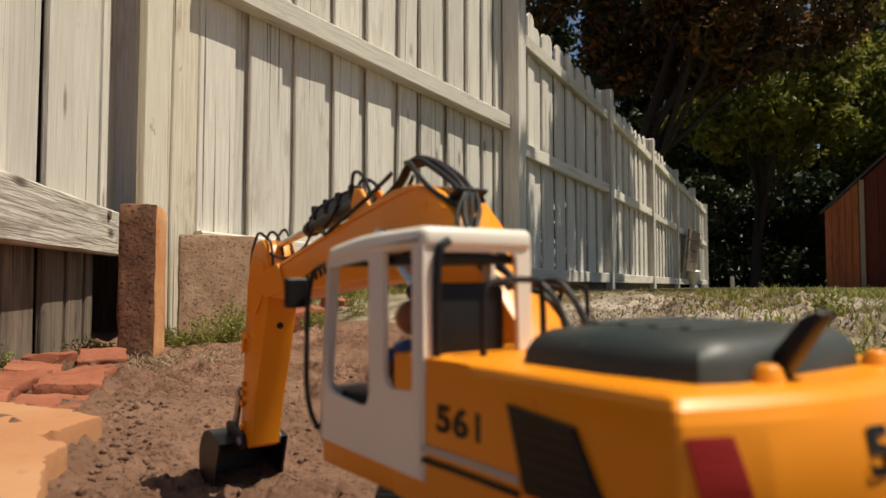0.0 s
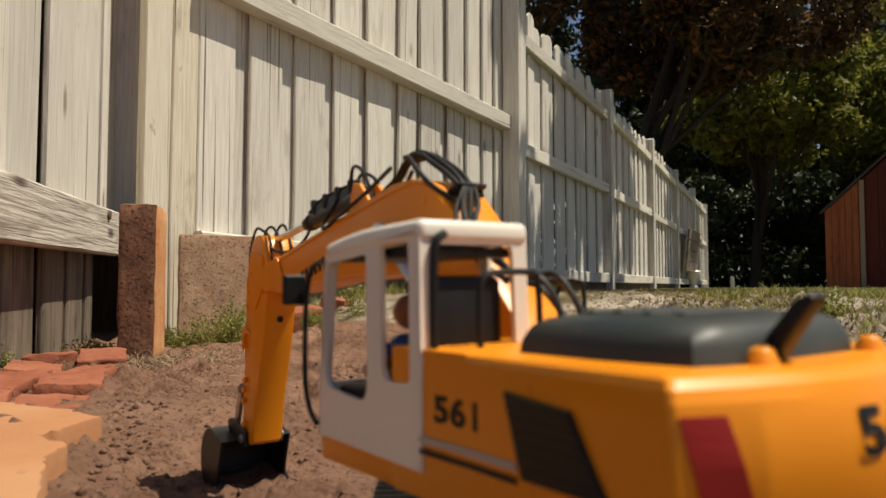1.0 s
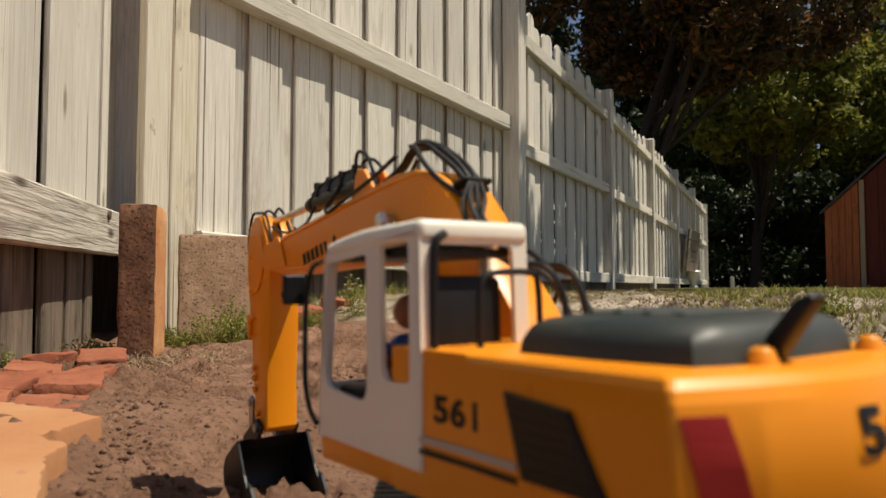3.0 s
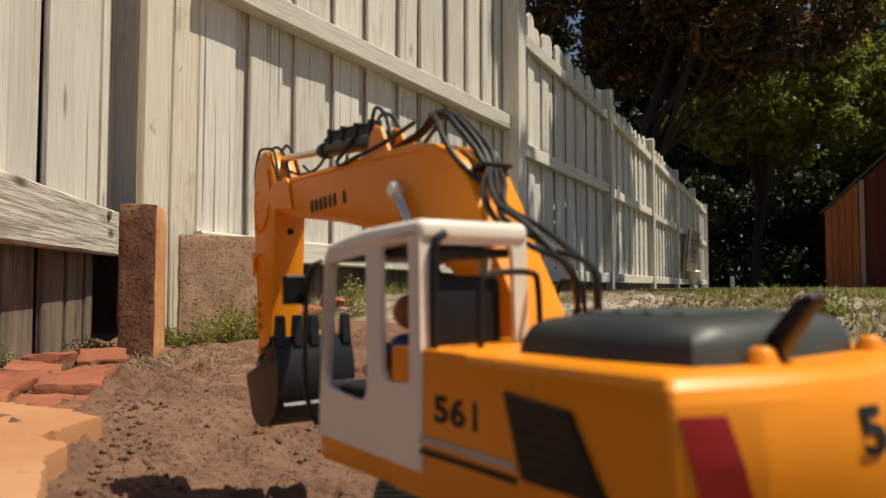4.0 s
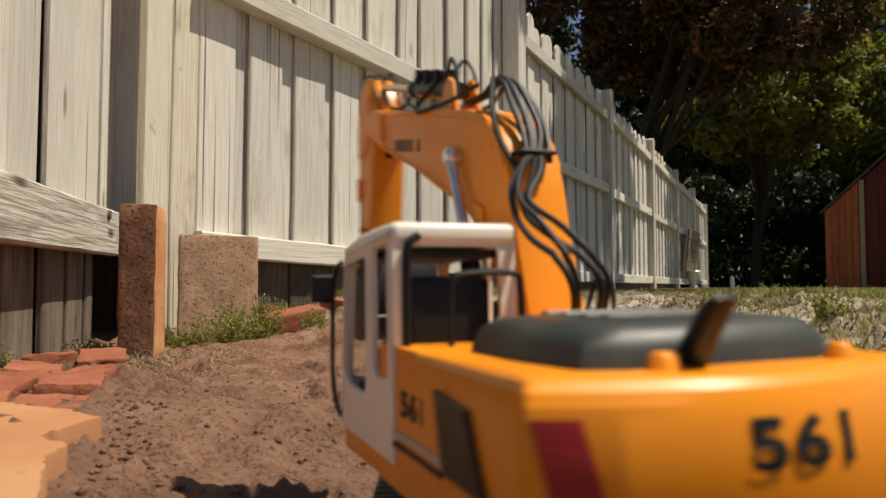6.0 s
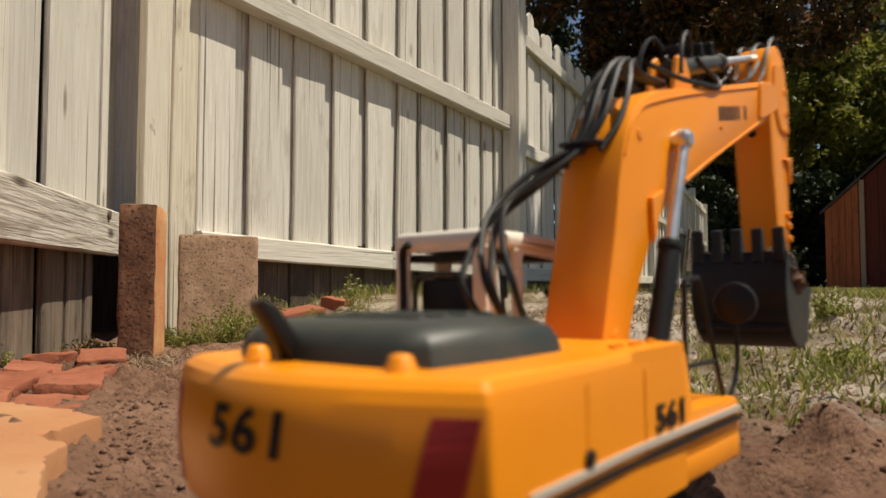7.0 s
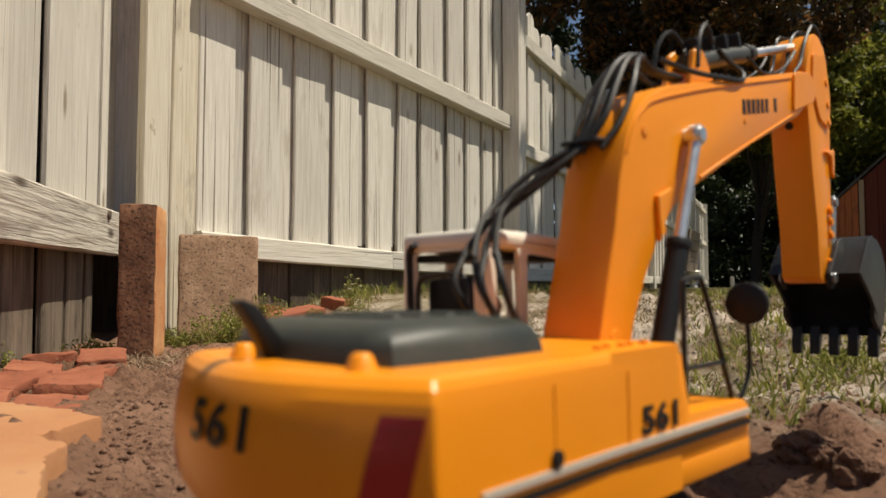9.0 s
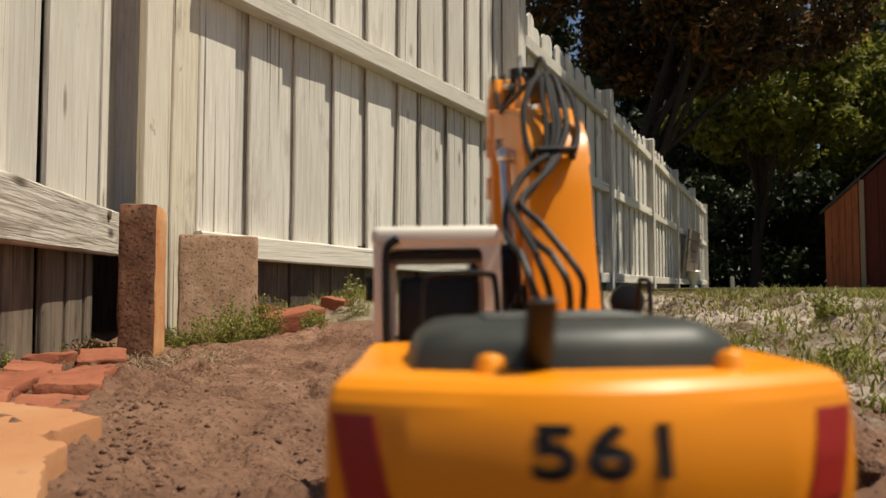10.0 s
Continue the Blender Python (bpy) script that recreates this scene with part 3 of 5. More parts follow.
# ---- shed ----
def make_shed():
    shed = empty("shed", pose(8.70, 16.6, 0.08, 0, 0, -27), "red timber garden shed with faded, sunlit-painted boards beside its door", "shed")
    w, d, h = 4.4, 3.2, 1.80
    ridge = h + 0.95 * w / 2

    def top(x):
        return h + 0.95 * (x if x < w / 2 else w - x)
    part("wall", box((0.04, 0.06, 0), (w - 0.04, d, h - 0.02)), SHED_RED, shed)
    part("gable", prism([(0.03, 0), (w - 0.03, 0), (w - 0.03, h), (w / 2, ridge - 0.03), (0.03, h)], 0.02, 0.06), SHED_RED, shed, "dark red boarded gable wall")
    for i in range(5):
        x = 0.005 + i * 0.135
        part("board", prism([(x, 0), (x + 0.128, 0), (x + 0.128, top(x + 0.128)), (x, top(x))], -0.012, 0.018, 0.004, 1), SHED_SIDE, shed, "faded orange board, sunlight painted into its colour")
    part("trim", box((0.69, -0.03, 0), (0.79, 0.018, top(0.74) - 0.02), 0.006), SHED_TRIM, shed, "pale upright trim")
    for i in range(14):
        x = 0.84 + i * 0.24
        part("batten", box((x, -0.004, 0.02), (x + 0.04, 0.019, top(x + 0.02) - 0.06)), SHED_RED, shed)
    for side in (0, 1):
        a, b = ((-0.10, h - 0.08), (w / 2, ridge + 0.02)) if side == 0 else ((w / 2, ridge + 0.02), (w + 0.10, h - 0.08))
        part("roof", prism([a, b, (b[0], b[1] + 0.07), (a[0], a[1] + 0.07)], -0.10, d + 0.15), ROOFING, shed, "dark shingled roof slope")


make_shed()


def make_far_things():
    """A grey plank panel and a pale urn at the far fence, a stake in the lawn."""
    panel = empty("plank_panel", pose(3.86, 11.55, 0.42, 6, 0, 63), "grey weathered plank panel leaning on the fence", "panel")
    for i in range(4):
        board("plank", 1.15, 0.155, 0.03, BARE_GREY, panel, pose(0.5, 0, 0.17 * i), 0, 500 + i, 0.0)
    board("batten", 0.08, 0.70, 0.03, WHITE_BOARD, panel, pose(0.05, 0.032, 0), 0, 510, 0.0)
    board("batten", 0.08, 0.70, 0.03, WHITE_BOARD, panel, pose(0.95, 0.032, 0), 0, 511, 0.0)
    urn = bmesh.new()
    prof = [(0.075, 0.0), (0.08, 0.03), (0.045, 0.07), (0.055, 0.12), (0.11, 0.20), (0.12, 0.29), (0.10, 0.31), (0.085, 0.30)]
    rings = [[urn.verts.new((math.cos(k * math.tau / 20) * r, math.sin(k * math.tau / 20) * r, z)) for k in range(20)] for r, z in prof]
    for a, b in zip(rings, rings[1:]):
        for k in range(20):
            urn.faces.new((a[k], a[(k + 1) % 20], b[(k + 1) % 20], b[k]))
    urn.faces.new(rings[0][::-1])
    urn.faces.new(rings[-1])
    ob = part("urn", urn, CREAM, None, "", True)
    ob.matrix_basis = pose(4.27, 12.45, 0.14)
    tagged(ob, "pale garden urn at the foot of the fence", "urn")
    ob = board("stake", 0.05, 0.20, 0.05, WHITE_BOARD, None, pose(4.4, 11.1, 0.13), 0.02, 520, 0.0)
    tagged(ob, "short pale stake standing in the lawn", "stake")


make_far_things()


# ---- trees and plants ----
def leaf_cloud(name, centres, radii, count, size, material, parent, seed, squash=0.75, label=""):
    """Leaves, each a bent rhombus, scattered in the outer parts of many clumps."""
    rs = np.random.RandomState(seed)
    k = rs.randint(0, len(centres), count)
    c, r = np.array(centres)[k], np.array(radii)[k]
    v = rs.normal(size=(count, 3))
    v /= np.linalg.norm(v, axis=1)[:, None]
    pos = c + v * (r * rs.uniform(0.35, 1.08, count) ** 0.7)[:, None] * np.array([1, 1, squash])
    a = rs.normal(size=(count, 3))
    a /= np.linalg.norm(a, axis=1)[:, None]
    b = np.cross(a, rs.normal(size=(count, 3)))
    b /= np.linalg.norm(b, axis=1)[:, None]
    s = size * rs.uniform(0.6, 1.4, count)[:, None]
    nrm = np.cross(a, b)
    p = np.stack([pos - a * s, pos + b * s * 0.45 + nrm * s * 0.12, pos + a * s, pos - b * s * 0.45 + nrm * s * 0.12], 1).reshape(-1, 3)
    i = np.arange(count) * 4
    faces = np.concatenate([np.stack([i, i + 1, i + 2], 1), np.stack([i, i + 2, i + 3], 1)])
    return arrays(name, p.tolist(), faces.tolist(), material, parent, label)


def make_tree(x, y, trunk_h, trunk_r, crown, leaves, size, material, label, seed, low=0.0):
    """crown: centre and half-axes of the whole crown, filled with uneven clumps."""
    rs = random.Random(seed)
    tree = empty("tree", pose(x, y, 0.1), label, "tree", "trees beyond the lawn")
    cx, cy, cz, rx, ry, rz = crown
    trunk = tube([(0, 0, -0.15), (0.06, 0.02, trunk_h * 0.4), (0.02 + cx * 0.4, 0.05 + cy * 0.4, trunk_h), (cx, cy, cz + rz * 0.5)], trunk_r, 9, 5, trunk_r * 0.25)
    cs, rr = [], []
    for i in range(int(46)):
        while True:
            q = Vector((rs.uniform(-1, 1), rs.uniform(-1, 1), rs.uniform(-1, 1)))
            if 0.25 < q.length < 1.0:
                break
        cs.append((cx + q.x * rx, cy + q.y * ry, cz + q.z * rz))
        rr.append(rs.uniform(0.14, 0.30) * (rx + rz) / 2)
    for i in range(9):
        e = cs[i * 4]
        b = tube([(cx * 0.4, cy * 0.4, trunk_h * (0.55 + 0.05 * i)), ((e[0] + cx) / 2, (e[1] + cy) / 2, (e[2] + trunk_h) / 2 + 0.15), e], trunk_r * 0.34, 6, 5, trunk_r * 0.07)
        merge(trunk, b)
    part("trunk", trunk, BARK, tree, "", True)
    leaf_cloud("crown", cs, rr, leaves, size, material, tree, seed)
    return tree


make_tree(3.0, 12.8, 3.2, 0.16, (1.7, -0.2, 5.35, 3.2, 2.6, 2.15), 42000, 0.085, LEAF_BROWN, "large dark tree with bronze leaves overhanging the fence", 11)
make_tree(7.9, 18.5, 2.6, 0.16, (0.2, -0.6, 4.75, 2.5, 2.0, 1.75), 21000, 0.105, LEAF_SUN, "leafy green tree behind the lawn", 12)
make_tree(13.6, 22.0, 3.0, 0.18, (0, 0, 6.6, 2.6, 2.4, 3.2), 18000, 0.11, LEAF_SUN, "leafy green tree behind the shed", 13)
make_tree(17.8, 23.0, 3.0, 0.18, (0, 0, 5.2, 3.4, 2.4, 4.2), 14000, 0.12, LEAF_GREEN, "leafy green tree behind the shed", 14)
make_tree(9.8, 25.0, 4.5, 0.22, (0, 0, 8.0, 4.2, 2.4, 4.6), 18000, 0.14, LEAF_GREEN, "tall green tree at the far end", 15)
make_tree(16.0, 28.0, 4.5, 0.22, (0, 0, 8.5, 4.6, 2.6, 5.0), 16000, 0.15, LEAF_SHADE, "tall dark tree at the far end", 16)
make_tree(5.5, 24.0, 4.0, 0.2, (0, 0, 6.5, 3.6, 2.4, 4.8), 14000, 0.13, LEAF_SHADE, "tall dark tree beyond the fence", 17)


make_tree(5.4, 5.4, 3.2, 0.15, (-2.1, 0.5, 5.6, 2.0, 2.0, 0.9), 11500, 0.085, LEAF_GREEN, "garden tree whose crown shades the fence", 18)


def make_understory():
    rs = random.Random(77)
    cs, rr = [], []
    for i in range(150):
        x = rs.uniform(4.2, 21)
        cs.append((x, 19.5 + rs.uniform(0, 5.0), rs.uniform(0.2, 3.2)))
        rr.append(rs.uniform(0.5, 1.0))
    # dark leaf colour stands in for the shade under the trees
    ob = leaf_cloud("shrubbery", cs, rr, 52000, 0.11, LEAF_SHADE, None, 21)
    tagged(ob, "dense shrubs under the trees, leaves painted dark for shade", "shrubs", kind="stuff")
    cs, rr = [], []
    for i in range(190):
        x = rs.uniform(-14, 44)
        cs.append((x, 33 + rs.uniform(0, 6.0), rs.uniform(0.5, 10.0)))
        rr.append(rs.uniform(1.2, 2.4))
    # far leaves share the dark, shade-painted tone
    ob = leaf_cloud("far_woods", cs, rr, 42000, 0.30, LEAF_SHADE, None, 22)
    tagged(ob, "woods closing the view behind the garden, shade painted into dark leaves", "woods", kind="stuff")


make_understory()


def blades(name, points, heights, width, lean, material, seed, label, category, kind="stuff", parent=None):
    """Grass: each blade two quads and a tip, bent."""
    rs = np.random.RandomState(seed)
    n = len(points)
    p, h = np.array(points), np.array(heights)[:, None]
    ang = rs.uniform(0, math.tau, n)
    side = np.stack([np.cos(ang), np.sin(ang), 0 * ang], 1)
    ang2 = rs.uniform(0, math.tau, n)
    bend = np.stack([np.cos(ang2), np.sin(ang2), 0 * ang2], 1) * rs.uniform(0.2, 1.0, n)[:, None] * lean
    up = np.array([0, 0, 1.0])
    w = width * rs.uniform(0.6, 1.4, n)[:, None]
    v = np.stack([p - side * w, p + side * w, p + (up * 0.55 + bend * 0.35) * h + side * w * 0.8, p + (up * 0.55 + bend * 0.35) * h - side * w * 0.8,
                  p + (up * 0.93 + bend) * h], 1).reshape(-1, 3)
    i = np.arange(n) * 5
    quads = np.stack([i, i + 1, i + 2, i + 3], 1).tolist()
    tips = np.stack([i + 3, i + 2, i + 4], 1).tolist()
    ob = arrays(name, v.tolist(), quads + tips, material, parent)
    if parent is None:
        tagged(ob, label, category, kind=kind)
    return ob


def make_lawn():
    rs = random.Random(31)
    pts, hs, dry, dh = [], [], [], []
    tries = 0
    while len(pts) < 70000 and tries < 500000:
        tries += 1
        y = 0.9 * (18 / 0.9) ** rs.random()
        x = y * rs.uniform(-0.10, 0.78) + rs.uniform(0.0, 0.3)
        # right of the fence only
        if y > 4.4 and x < 0.44 + (y - 4.57) * 0.466:
            continue
        lawn = y + 2.0 * x + 0.4 * noise.noise(Vector((x * 3, y * 3, 4)))
        if lawn < 1.75:
            continue
        patch = noise.noise(Vector((x * 2.6, y * 2.6, 9))) + 0.6 * noise.noise(Vector((x * 9, y * 9, 2)))
        thick = smoothstep((lawn - 2.2) / 3.2)
        if patch + thick * 1.5 < rs.uniform(0.22, 1.05):
            continue
        q = (x, y, height(x, y) - 0.003)
        if rs.random() < 0.28:
            dry.append(q)
            dh.append(rs.uniform(0.006, 0.020) * (1.0 if y < 2.2 else 0.6))
        else:
            pts.append(q)
            hs.append(rs.uniform(0.006, 0.018) * (1.0 if y < 1.6 else 0.55 + 0.5 / y))
    blades("grass", pts, hs, 0.0016, 0.9, GRASS, 5, "patchy sunlit green lawn grass in sand", "grass")
    blades("dry_grass", dry, dh, 0.0018, 0.9, STRAW, 6, "dry straw among the lawn grass", "grass")
    # taller tufts near the spoil heap and along the fence foot
    tp, th = [], []
    for i in range(330):
        y = rs.uniform(0.82, 2.9)
        x = rs.uniform(0.36, 0.66) * y + rs.uniform(-0.10, 0.10)
        if y + 2.0 * x < 1.62:
            continue
        for j in range(rs.randint(8, 20)):
            qx, qy = x + rs.gauss(0, 0.018), y + rs.gauss(0, 0.018)
            tp.append((qx, qy, height(qx, qy) - 0.003))
            th.append(rs.uniform(0.010, 0.034))
    for i in range(120):
        u = rs.uniform(0.12, 1.0)
        c = A.lerp(B, u) + Vector((0.858, -0.513)) * rs.uniform(0.02, 0.45) * (0.3 + u)
        for j in range(rs.randint(4, 10)):
            qx, qy = c.x + rs.gauss(0, 0.02), c.y + rs.gauss(0, 0.02)
            tp.append((qx, qy, height(qx, qy) - 0.003))
            th.append(rs.uniform(0.025, 0.07))
    blades("grass_tufts", tp, th, 0.0019, 0.9, WEED, 7, "taller bright tufts of grass and weeds", "grass")
    dp, dh = [], []
    for i in range(2600):
        u = rs.random()
        if i % 3 == 0:
            x, y = -0.72 + rs.gauss(0, 0.06), 1.72 + rs.gauss(0, 0.10)
        elif i % 3 == 1:
            x, y = -0.60 + rs.gauss(0, 0.07), 1.72 + rs.gauss(0, 0.10)
        else:
            c = A.lerp(B, rs.uniform(0.1, 0.9)) + Vector((0.858, -0.513)) * rs.uniform(0.05, 0.5)
            x, y = c.x, c.y
        dp.append((x, y, height(x, y) + rs.uniform(-0.002, 0.012)))
        dh.append(rs.uniform(0.006, 0.020))
    blades("dead_grass", dp, dh, 0.0010, 4.0, STRAW, 8, "matted dead grass and roots by the pavers", "grass")


make_lawn()


def make_weed(x, y, spread, tall, stems, seed, label, flowers=0):
    """A small plant: thin stems, pairs of leaves, sometimes pale flowers."""
    rs = random.Random(seed)
    weed = empty("weed", pose(x, y, height(x, y) - 0.004), label, "plant", "weeds by the fence")
    st = bmesh.new()
    cs, rr, tops = [], [], []
    for i in range(stems):
        a, r = rs.uniform(0, math.tau), spread * math.sqrt(rs.random())
        h = tall * rs.uniform(0.45, 1.0) * (1.15 - 0.5 * r / spread)
        base, top = Vector((math.cos(a) * r * 0.6, math.sin(a) * r * 0.6, -0.01)), Vector((math.cos(a) * r * 1.1, math.sin(a) * r * 1.1, h))
        merge(st, tube([base, base.lerp(top, 0.5) + Vector((rs.gauss(0, 0.006), rs.gauss(0, 0.006), 0)), top], 0.0011, 4, 3, 0.0006))
        for j in range(5):
            cs.append(tuple(base.lerp(top, 0.25 + 0.18 * j)))
            rr.append(0.010 + 0.008 * rs.random())
        tops.append(top)
    part("stem", st, WEED, weed)
    leaf_cloud("leaves", cs, rr, stems * 40, 0.0048, WEED, weed, seed, 0.8)
    for t in tops[:flowers]:
        bm = bmesh.new()
        for k in range(9):
            merge(bm, box((-0.0013, 0, -0.0004), (0.0013, 0.007, 0.0004), 0, 1, Matrix.Translation(t) @ pose(0, 0, 0, 25, 0, k * 40)))
        part("flower", bm, PETAL, weed, "small pale flower head")
    return weed


make_weed(-0.63, 2.14, 0.105, 0.125, 74, 1, "low bushy green weed at the foot of the paver")
make_weed(-0.77, 2.15, 0.06, 0.06, 24, 2, "low green weed beside the fence post")
make_weed(-0.53, 2.20, 0.06, 0.15, 22, 3, "spindly green weed by the paver")
make_weed(-0.40, 2.26, 0.05, 0.06, 22, 4, "ferny green weed beside a loose brick")
make_weed(-0.28, 2.40, 0.035, 0.16, 9, 5, "tall thin weed with pale flowers", 3)
make_weed(-0.33, 2.62, 0.03, 0.13, 7, 6, "tall thin weed with pale flowers", 3)
make_weed(-0.93, 1.93, 0.06, 0.07, 22, 7, "green weed in the gap below the side fence")
make_weed(-0.98, 1.62, 0.05, 0.06, 16, 8, "green weed under the side fence")
make_weed(0.62, 1.16, 0.035, 0.035, 12, 9, "green weed on the edge of the lawn")
make_weed(0.74, 1.40, 0.035, 0.045, 10, 10, "green weed on the edge of the lawn")


def crumb_mesh(name, spots, material, seed):
    """Angular lumps, each a shaken octahedron cut once, at (x, y, size)."""
    rs = random.Random(seed)
    verts, faces = [], []
    unit = [Vector(u).normalized() for u in ((1, 0, 0), (-1, 0, 0), (0, 1, 0), (0, -1, 0), (0, 0, 1), (0, 0, -1), (1, 1, 0.2), (-1, 1, 0.1), (1, -1, 0.2), (-1, -1, 0.1))]
    tri = [(0, 6, 4), (6, 2, 4), (2, 7, 4), (7, 1, 4), (1, 9, 4), (9, 3, 4), (3, 8, 4), (8, 0, 4), (6, 0, 5), (2, 6, 5), (7, 2, 5), (1, 7, 5), (9, 1, 5), (3, 9, 5), (8, 3, 5), (0, 8, 5)]
    for x, y, size in spots:
        c = Vector((x, y, height(x, y) - size * 0.05))
        k = len(verts)
        spin = Matrix.Rotation(rs.uniform(0, math.tau), 3, "Z")
        flat = rs.uniform(0.75, 1.1)
        for u in unit:
            v = spin @ u * size * rs.uniform(0.65, 1.3)
            verts.append(c + Vector((v.x, v.y, v.z * flat)))
        faces += [tuple(k + j for j in t) for t in tri]
    return arrays(name, verts, faces, material, smooth=True)


def make_clods():
    """Loose crumbs and lumps of soil in the hollow, along the slab and round the heap."""
    rs = random.Random(12)
    spots = []
    for i in range(2400):
        if i % 8 == 0:
            x, y, big = rs.gauss(0.42, 0.09), rs.gauss(0.74, 0.07), 0.0042
        elif i % 8 < 3 and rs.random() < 0.7:          # the broken rim of soil beside the slab
            u = rs.random()
            x, y, big = -0.30 - 0.20 * u + rs.gauss(0.03, 0.03), 0.66 + 0.42 * u + rs.gauss(0, 0.05), 0.0052
        else:
            x, y, big = rs.gauss(-0.25, 0.24), rs.gauss(1.05, 0.34), 0.0042
        if math.hypot(x - 0.05, y - 0.4) < 0.25 or y < 0.5 or (x < -0.36 - 0.30 * (y - 0.70) and y < 1.0):
            continue
        spots.append((x, y, 0.0012 + big * rs.random() ** 4))
    ob = crumb_mesh("soil_crumbs", spots, SOIL, 3)
    tagged(ob, "loose crumbs and lumps of dry brown soil", "soil", kind="stuff")


make_clods()


def make_litter():
    """Dead leaves, chips and pale stalks lying on the sandy edge of the lawn and under the fence."""
    rs = np.random.RandomState(44)
    n = 9000
    y = 0.85 * (3.6 / 0.85) ** rs.uniform(0, 1, n)
    x = y * rs.uniform(0.02, 0.72, n)
    keep = (y + 2.0 * x > 1.75) & (y + 0.9 * x < 4.2)
    x, y = x[keep], y[keep]
    u = rs.uniform(0.10, 0.95, 1100)
    off = np.abs(rs.normal(0, 0.16, 1100)) + 0.02
    x, y = np.concatenate([x, A.x + (B.x - A.x) * u + 0.858 * off]), np.concatenate([y, A.y + (B.y - A.y) * u - 0.513 * off])
    n = len(x)
    z = np.array([height(a, b) for a, b in zip(x, y)]) + rs.uniform(0.000, 0.008, n)
    c = np.stack([x, y, z], 1)
    a = rs.normal(size=(n, 3)) * np.array([1, 1, 0.35])
    a /= np.linalg.norm(a, axis=1)[:, None]
    b = np.cross(a, np.array([0, 0, 1.0]) + rs.normal(size=(n, 3)) * 0.35)
    b /= np.linalg.norm(b, axis=1)[:, None]
    size = (0.0022 + 0.0060 * rs.uniform(0, 1, n) ** 2)[:, None]
    wide = rs.uniform(0.22, 0.62, n)[:, None]
    up = np.cross(a, b) * size * 0.25
    p = np.stack([c - a * size, c + b * size * wide + up, c + a * size, c - b * size * wide + up], 1).reshape(-1, 3)
    i = np.arange(n) * 4
    ob = arrays("leaf_litter", p.tolist(), np.concatenate([np.stack([i, i + 1, i + 2], 1), np.stack([i, i + 2, i + 3], 1)]).tolist(), LITTER)
    tagged(ob, "dead brown and pale leaf scraps scattered on sand", "leaf litter", kind="stuff")


make_litter()


# ---- excavator ----
# Lengths in metres in the machine's own space: x ahead, y to its left, z up, slew axis at x = y = 0.
SPOT = Vector((0.0513, 0.416, 0.0))
HALF = 0.085                      # half the width of the upper works
BOOM_PIN = Vector((0.020, 0.135))
STICK_PIN = Vector((0.3565, 0.345))
STICK_TOP = Vector((0.012, 0.047))     # from the stick pin
BUCKET_PIN = Vector((0.0115, -0.164))  # from the stick pin
BOOM_Y = -0.0242
RAM_BASE, RAM_PIN = Vector((0.050, 0.128)), Vector((0.1080, 0.2726))
TOP_BASE = Vector((0.1545, 0.334))

excavator = empty("excavator", Matrix.Translation(SPOT), "orange plastic toy excavator with a white cab and black bucket", "toy excavator")


def make_undercarriage():
    tr = Matrix.Rotation(radians(90), 4, "Z")
    bm = disc((0, 0, 0.068), (0, 0, 1), 0.055, 0.020, 32, 0.002)
    merge(bm, box((-0.075, -0.055, 0.022), (0.075, 0.055, 0.058), 0.006, 2, tr))
    part("undercarriage", bm, IRON, excavator, "dark grey turntable and cross frame", True)
    prof = []
    for k in range(13):
        a = math.pi / 2 + math.pi * k / 12
        prof.append((-0.100 + math.cos(a) * 0.027, 0.029 + math.sin(a) * 0.027))
    for k in range(13):
        a = -math.pi / 2 + math.pi * k / 12
        prof.append((0.100 + math.cos(a) * 0.027, 0.029 + math.sin(a) * 0.027))
    for side in (-1, 1):
        y0 = side * 0.070
        track = part("track", prism(prof, y0 - 0.021, y0 + 0.021, 0.001, 1, tr), RUBBER, excavator, "black rubber track caked with soil")
        for i in range(19):
            x = -0.100 + i * 0.0111
            for z in (0.0565, 0.0015):
                part("track_pad", box((x - 0.0036, y0 - 0.022, z - 0.0015), (x + 0.0036, y0 + 0.022, z + 0.0015), 0, 1, tr), RUBBER, track)
        part("drive_wheel", disc(tr @ Vector((0.100, y0 + side * 0.0215, 0.029)), tr @ Vector((0, 1, 0)), 0.019, 0.004, 20, 0.001), IRON, track)
        part("drive_wheel", disc(tr @ Vector((-0.100, y0 + side * 0.0215, 0.029)), tr @ Vector((0, 1, 0)), 0.019, 0.004, 20, 0.001), IRON, track)


def side_text(x, y, z, left):
    """A pose for writing on a flank."""
    return Matrix.Translation((x, y, z)) @ (pose(0, 0, 0, 90, 0, 180) if left else pose(0, 0, 0, 90, 0, 0))


TAIL = ((0.080, -0.150, -0.163, 0.060, 0.0855), (0.095, -0.160, -0.1755, 0.0625, 0.0900), (0.110, -0.163, -0.1785, 0.063, 0.0912), (0.124, -0.163, -0.1790, 0.063, 0.0912), (0.136, -0.1625, -0.1768, 0.0625, 0.0908),
        (0.1445, -0.1620, -0.1742, 0.0620, 0.0900), (0.1490, -0.1602, -0.1705, 0.0600, 0.0876), (0.151, -0.156, -0.1645, 0.0560, 0.0825))
BOW = 0.0125                      # swell of the back between its two creases


def tail(z):
    """Plan of the counterweight at a height: end of flank, back, half widths of back and flank."""
    for a, b in zip(TAIL, TAIL[1:]):
        if z <= b[0]:
            u = (z - a[0]) / (b[0] - a[0])
            return tuple(p + (q - p) * u for p, q in zip(a[1:], b[1:]))
    return TAIL[-1][1:]


def bow(u):
    return BOW * (1 - u * u) ** 1.25


